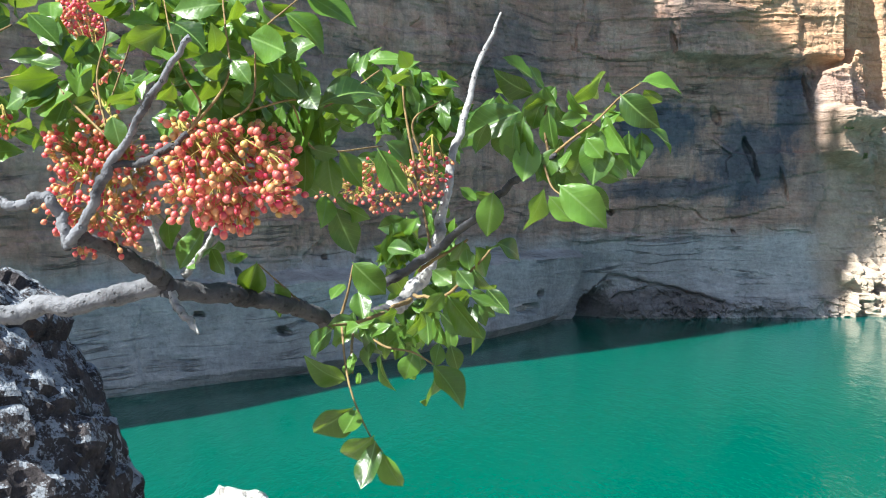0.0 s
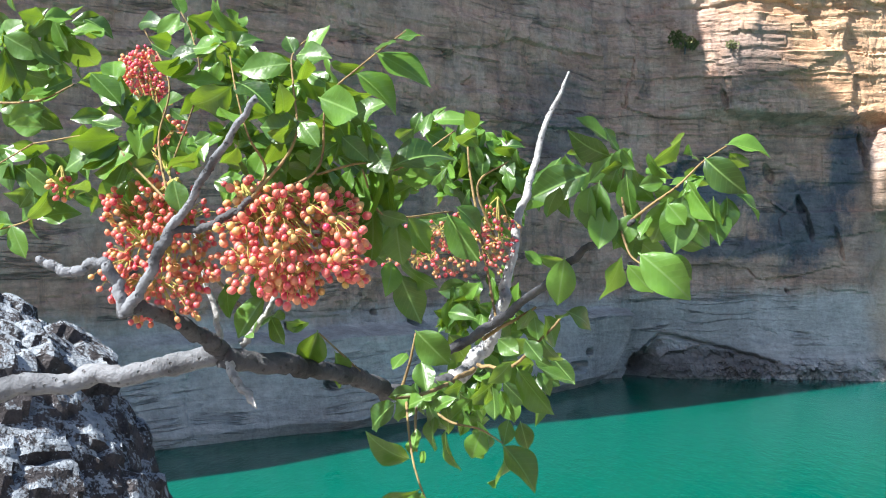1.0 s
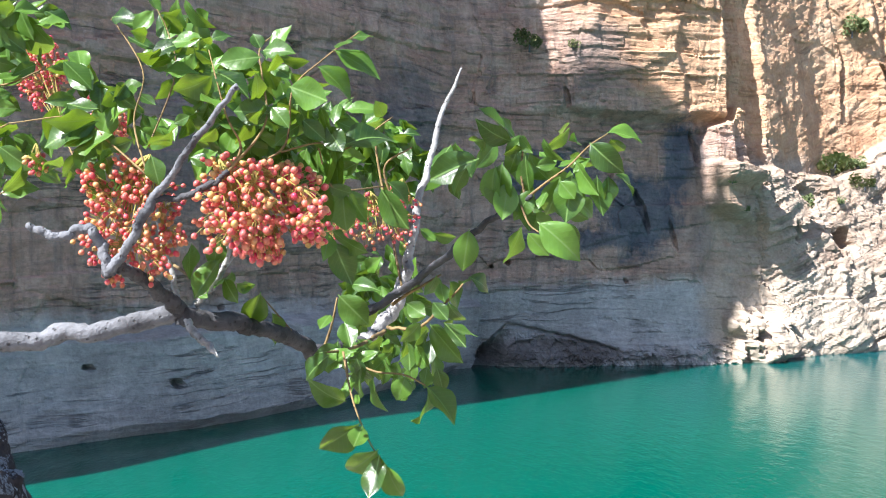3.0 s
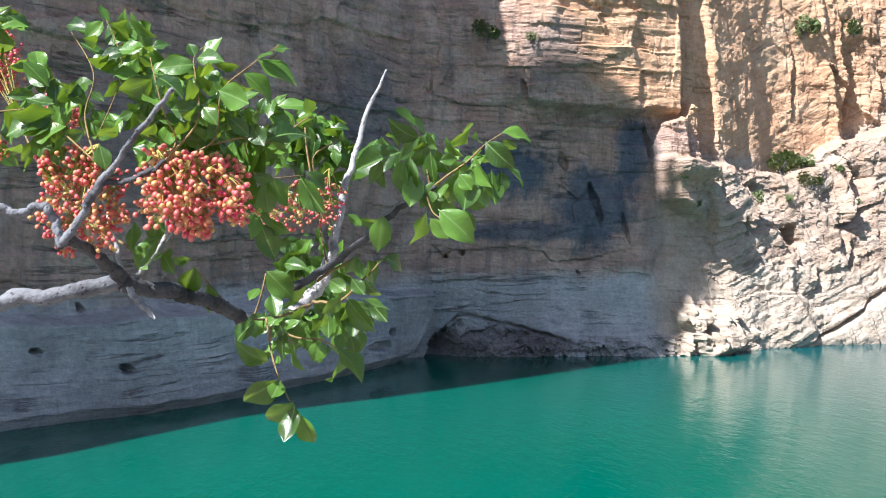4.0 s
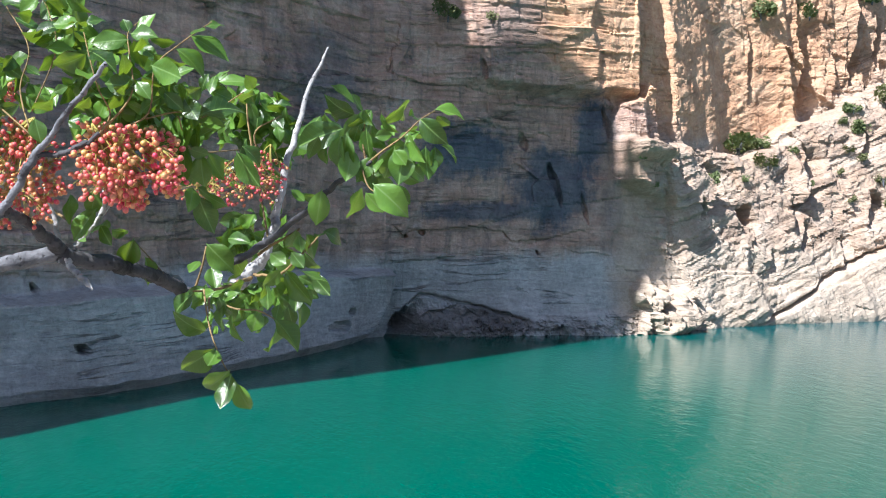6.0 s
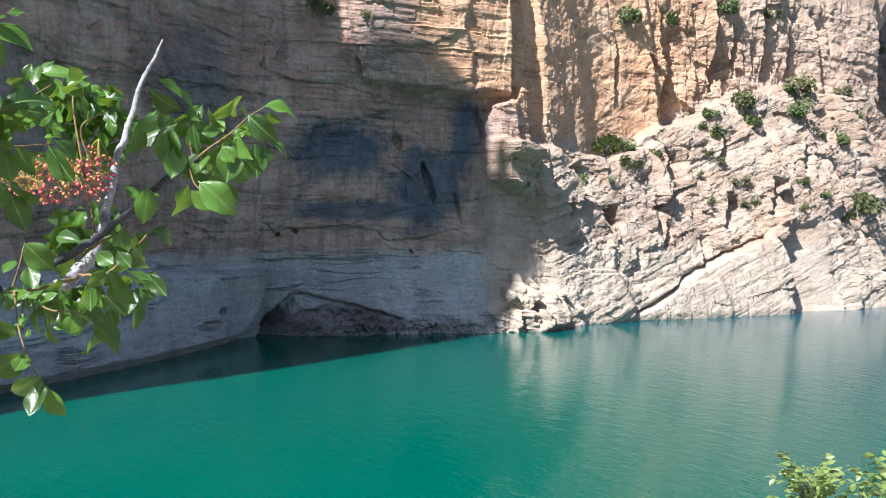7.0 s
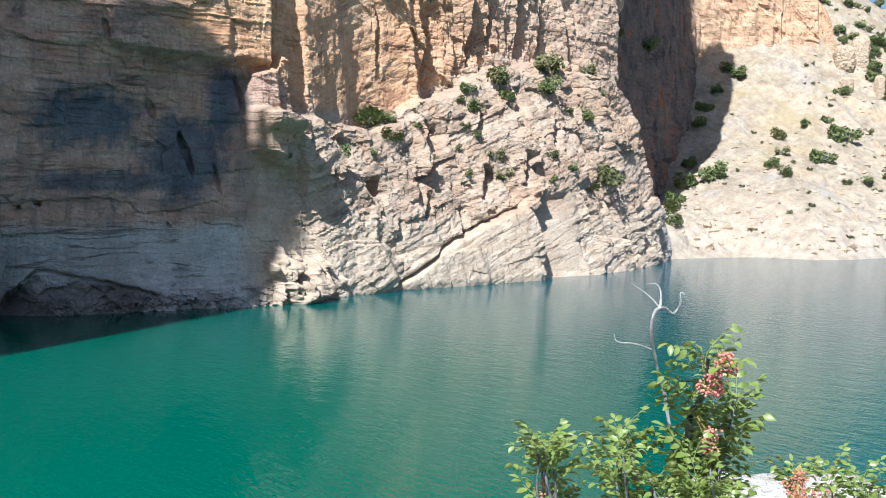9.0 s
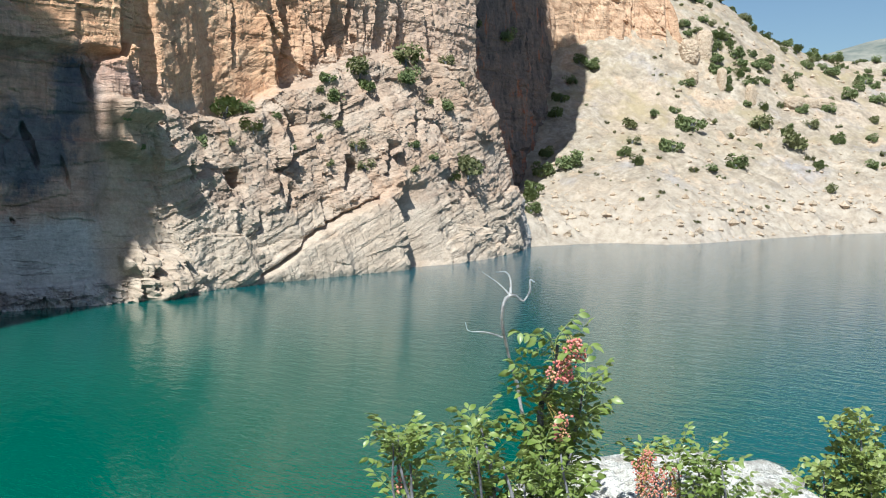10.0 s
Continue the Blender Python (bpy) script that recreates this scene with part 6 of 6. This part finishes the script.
oak = thing("oak_shrub", (3.15, 1.3, -1.8), "pale yellow-green oak shrub at the edge of the bank", "shrub")
for k in range(9):
    t = (3.06 + 0.06 * srng.uniform(-1, 3), 1.24 + 0.09 * srng.uniform(-1, 1), -0.78 - 0.035 * k)
    leafy_stem(oak, ((3.15, 1.3, -1.8, 0.010), (3.12 + 0.05 * srng.uniform(-1, 1), 1.28, -1.3, 0.007), (t[0] + 0.02, t[1], t[2] - 0.2, 0.004), (*t, 0.002)), 9, srng, ROUND_LEAVES, BARK, 8)
for k in range(3):
    t = (2.90 + 0.06 * k, 1.36 - 0.03 * k, -1.0 + 0.02 * k)
    leafy_stem(oak, ((3.15, 1.3, -1.8, 0.010), (3.05, 1.32, -1.4, 0.006), (*t, 0.002)), 6, srng, ROUND_LEAVES, BARK, 8)

# ---- far hills and bushes ----
ha, hr = np.meshgrid(np.radians(np.linspace(40, 130, 160)), np.linspace(700, 2600, 40), indexing="ij")
hz = -10 + 175 * smooth(700, 1500, hr) + 60 * fbm(ha * 6, hr * 0.004, 1.0, 4) * smooth(800, 1500, hr) - 30 * smooth(1.1, 1.5, ha)
hills = tagged(new("backdrop", grid_mesh("backdrop", np.stack([hr * np.sin(ha), hr * np.cos(ha), hz], -1), HAZE_HILL, True)), "distant wooded hills under a pale sky", "hill", kind="structure")


def bush_mesh(name, mat, seed, leaves_n=700, tall=1.15):
    """Many small leaf clumps in lumpy heaps, with gaps and an uneven outline."""
    rng = random.Random(seed)
    heaps = [(rng.uniform(-0.55, 0.55), rng.uniform(-0.55, 0.55), rng.uniform(0.2, 0.65) * tall, rng.uniform(0.25, 0.5)) for _ in range(8)]
    V, Fc = [], []
    for _ in range(leaves_n):
        x, y, z, r = rng.choice(heaps)
        d = Vector((rng.gauss(0, 1), rng.gauss(0, 1), rng.gauss(0, 1))).normalized() * r * rng.uniform(0.6, 1.05)
        p = Vector((x, y, z)) + d
        if p.z < 0.0:
            p.z = rng.uniform(0, 0.15)
        a = Vector((rng.gauss(0, 1), rng.gauss(0, 1), rng.gauss(0, 1))).normalized()
        b = a.orthogonal().normalized()
        s = rng.uniform(0.07, 0.15)
        o = len(V)
        V += [tuple(p - a * s), tuple(p + b * s * 0.6), tuple(p + a * s), tuple(p - b * s * 0.6)]
        Fc.append((o, o + 1, o + 2, o + 3))
    me = bpy.data.meshes.new(name)
    me.from_pydata(V, [], Fc)
    me.materials.append(mat)
    me.update()
    return me


BUSHES = [bush_mesh("bush", BUSH, 30 + k) for k in range(3)] + [bush_mesh("bush", BUSH_DRY, 40 + k, 420) for k in range(2)]
STEM_MESH = mesh_of("stem", [tube([(0, 0, -0.25, 0.05), (0.05 * k, 0.03, 0.2, 0.035), (0.14 * k, 0.1 * (k % 2), 0.5, 0.015)], 5) for k in (-2, -1, 0, 1, 2)], BARK)


def plant_bush(x, y, z, size, kind, label="dark green juniper bush on the rock"):
    ob = thing("bush", (x, y, z), label, "bush", "bushes on the slopes")
    rot = pose(0, 0, 0, 0, 0, (x * 77 + y * 31) % 360)
    for name, me in (("crown", BUSHES[kind]), ("stem", STEM_MESH)):
        c = new(name, me)
        c.parent = ob
        c.matrix_basis = rot @ Matrix.Scale(size, 4)
    return ob


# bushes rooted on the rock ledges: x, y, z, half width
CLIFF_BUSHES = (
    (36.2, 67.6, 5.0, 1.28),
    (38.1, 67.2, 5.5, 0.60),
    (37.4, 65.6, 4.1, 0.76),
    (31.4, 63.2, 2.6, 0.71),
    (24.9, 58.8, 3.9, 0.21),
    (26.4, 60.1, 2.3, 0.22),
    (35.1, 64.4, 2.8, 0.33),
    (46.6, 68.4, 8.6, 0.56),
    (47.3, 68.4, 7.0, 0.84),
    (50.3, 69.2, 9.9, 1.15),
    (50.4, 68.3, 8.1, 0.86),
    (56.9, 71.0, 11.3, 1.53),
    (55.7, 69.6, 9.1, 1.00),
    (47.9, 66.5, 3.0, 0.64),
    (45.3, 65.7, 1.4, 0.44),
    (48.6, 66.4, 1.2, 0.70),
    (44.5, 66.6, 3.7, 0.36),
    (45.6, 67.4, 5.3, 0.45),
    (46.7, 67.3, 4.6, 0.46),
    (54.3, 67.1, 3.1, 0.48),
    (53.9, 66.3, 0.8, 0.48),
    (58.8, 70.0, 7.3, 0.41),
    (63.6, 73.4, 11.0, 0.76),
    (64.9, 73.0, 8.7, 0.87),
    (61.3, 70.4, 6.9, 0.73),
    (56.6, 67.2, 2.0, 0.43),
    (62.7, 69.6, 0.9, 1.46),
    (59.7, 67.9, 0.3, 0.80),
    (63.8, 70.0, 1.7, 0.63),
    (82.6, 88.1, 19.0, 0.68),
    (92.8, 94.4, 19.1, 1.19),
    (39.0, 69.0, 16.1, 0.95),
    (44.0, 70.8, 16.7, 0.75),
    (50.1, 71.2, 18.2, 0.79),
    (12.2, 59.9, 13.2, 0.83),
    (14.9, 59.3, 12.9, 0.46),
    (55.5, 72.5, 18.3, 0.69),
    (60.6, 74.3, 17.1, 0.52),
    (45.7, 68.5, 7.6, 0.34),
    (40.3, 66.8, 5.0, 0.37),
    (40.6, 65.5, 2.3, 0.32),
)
# bushes on the scree: x, y, half width
SCREE_BUSHES = (
    (99, 88, 1.71),
    (115.9, 91.2, 1.3),
    (123.3, 85.4, 1.94),
    (115, 82.9, 1.5),
    (104.9, 83.5, 0.95),
    (104.9, 81.1, 1.09),
    (110.1, 86.2, 0.99),
    (121.9, 91.1, 0.9),
    (126.3, 90.6, 0.92),
    (135.9, 81.7, 2.05),
    (136.1, 76.1, 2.38),
    (120.5, 76.1, 1.51),
    (114.5, 76, 0.81),
    (111.4, 76.7, 0.64),
    (139.6, 91.2, 1.58),
    (132.3, 92.8, 1.14),
    (148.3, 81.5, 1),
    (146, 74, 1.35),
    (152.1, 71.5, 0.99),
    (129.9, 85.9, 0.73),
    (122.1, 104.2, 1.52),
    (121.9, 106.5, 1.15),
)
RIDGE_BUSHES = (
    (145.9, 96, 1.45),
    (146.3, 92.9, 1.43),
    (144, 88.2, 1.2),
    (138.8, 89.2, 0.97),
    (177.4, 98.9, 1.44),
    (181.7, 97.7, 1.22),
    (170.8, 88.4, 1.36),
    (153.4, 90.8, 1.05),
    (154, 87.3, 1.25),
    (164.1, 81.8, 1.51),
    (175.4, 84.3, 1.38),
    (168.8, 78.5, 1.32),
    (188.8, 96.7, 1.25),
    (165, 102.5, 1.15),
)
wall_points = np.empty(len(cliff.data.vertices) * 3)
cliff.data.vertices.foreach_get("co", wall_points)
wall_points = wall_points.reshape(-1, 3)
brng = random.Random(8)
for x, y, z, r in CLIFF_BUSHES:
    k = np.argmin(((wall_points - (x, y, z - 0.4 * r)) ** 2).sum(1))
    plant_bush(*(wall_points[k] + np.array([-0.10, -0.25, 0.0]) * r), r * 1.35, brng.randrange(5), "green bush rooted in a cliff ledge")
for x, y, r in SCREE_BUSHES + RIDGE_BUSHES:
    plant_bush(x, y, float(slope_height(np.array([x]), np.array([y]))[0]), r * 1.2, brng.randrange(4), "dark green bush on the pale scree")
for k in range(210):
    x, y = brng.uniform(140, 215), brng.uniform(60, 135)
    if y < 92 - 0.1 * (x - 140) and brng.random() < 0.6:
        continue
    plant_bush(x, y, float(slope_height(np.array([x]), np.array([y]))[0]), brng.uniform(0.5, 1.6), brng.randrange(5), "dark green bush on the pale scree")
for k in range(60):
    x, y = brng.uniform(95, 150), brng.uniform(66, 100)
    plant_bush(x, y, float(slope_height(np.array([x]), np.array([y]))[0]), brng.uniform(0.2, 0.5), 3 + brng.randrange(2), "small dry tuft on the pale scree")

# loose stones on the beach and scree, too many to count
pieces = []
sx = np.array([brng.uniform(80, 175) for _ in range(5200)])
sy = np.array([brng.uniform(45, 105) for _ in range(5200)])
sd, sz = shore_distance(sx, sy), slope_height(sx, sy)
for x, y, d, z in zip(sx, sy, sd, sz):
    if d < 0.3 or z < WATER_Z or (y > 92 and x < 130) or brng.random() > (0.95 if d < 8 else 0.40):
        continue
    r = 0.10 + (0.75 if d < 9 else 0.5) * brng.random() ** 4
    V = []
    for v in ((1, 0, 0), (0, 1, 0), (-1, 0, 0), (0, -1, 0), (0.4, 0.3, 0.9), (-0.3, -0.4, 0.7), (0, 0, -1)):
        V.append((x + r * (v[0] + brng.uniform(-0.3, 0.3)), y + r * (v[1] + brng.uniform(-0.3, 0.3)), z + r * (0.8 * v[2] + brng.uniform(-0.2, 0.2))))
    pieces.append((V, [(0, 1, 4), (1, 2, 4), (2, 5, 4), (2, 3, 5), (3, 0, 5), (0, 4, 5), (1, 0, 6), (2, 1, 6), (3, 2, 6), (0, 3, 6)]))
tagged(new("scree_stones", mesh_of("scree_stones", pieces, OUTCROP, False)), "loose pale stones strewn over the scree", "stones", kind="stuff")
for x, y, turn in ((148.5, 82.9, -12), (151.5, 82.2, -10), (155, 81.4, -14)):
    boulder("boulder", (x, y, float(slope_height(np.array([x]), np.array([y]))[0]) + 0.3), (2.3, 0.9, 1.1), 2.6, OUTCROP, "low ochre bank of rock across the scree", x, 0.10, 5, turn)
for x, y, r, h in ((137.5, 96, 1.9, 2.2), (140, 95, 1.4, 2.4), (142, 96, 1.7, 1.8), (138, 90, 0.8, 2.0), (141, 86.5, 0.9, 2.2), (134, 93, 1.0, 1.2), (131, 82, 0.8, 0.9)):
    boulder("boulder", (x, y, float(slope_height(np.array([x]), np.array([y]))[0]) + 0.4 * h), (r, 0.8 * r, h), 3.4, OUTCROP, "pale rock outcrop on the scree", x, 0.11, 5, 37 * x % 180)

for x, y, r in ((90, 86, 1.5), (96, 90.5, 1.8), (101, 94, 1.4), (86, 83, 1.6), (108, 99, 1.3), (82, 79, 1.3), (112, 101.5, 1.5), (117, 104, 1.3)):
    plant_bush(x, y, float(slope_height(np.array([x]), np.array([y]))[0]), r, brng.randrange(3), "dark green bush in the shade at the cliff foot")
for k in range(45):
    x, y = brng.uniform(128, 190), brng.uniform(66, 96)
    plant_bush(x, y, float(slope_height(np.array([x]), np.array([y]))[0]), brng.uniform(0.5, 1.4), brng.randrange(5), "dark green bush on the pale scree")
for k in range(45):
    x, y = brng.uniform(139, 152), brng.uniform(88, 108)
    plant_bush(x, y, float(slope_height(np.array([x]), np.array([y]))[0]), brng.uniform(0.5, 1.3), brng.randrange(5), "dark green bush on the pale scree")
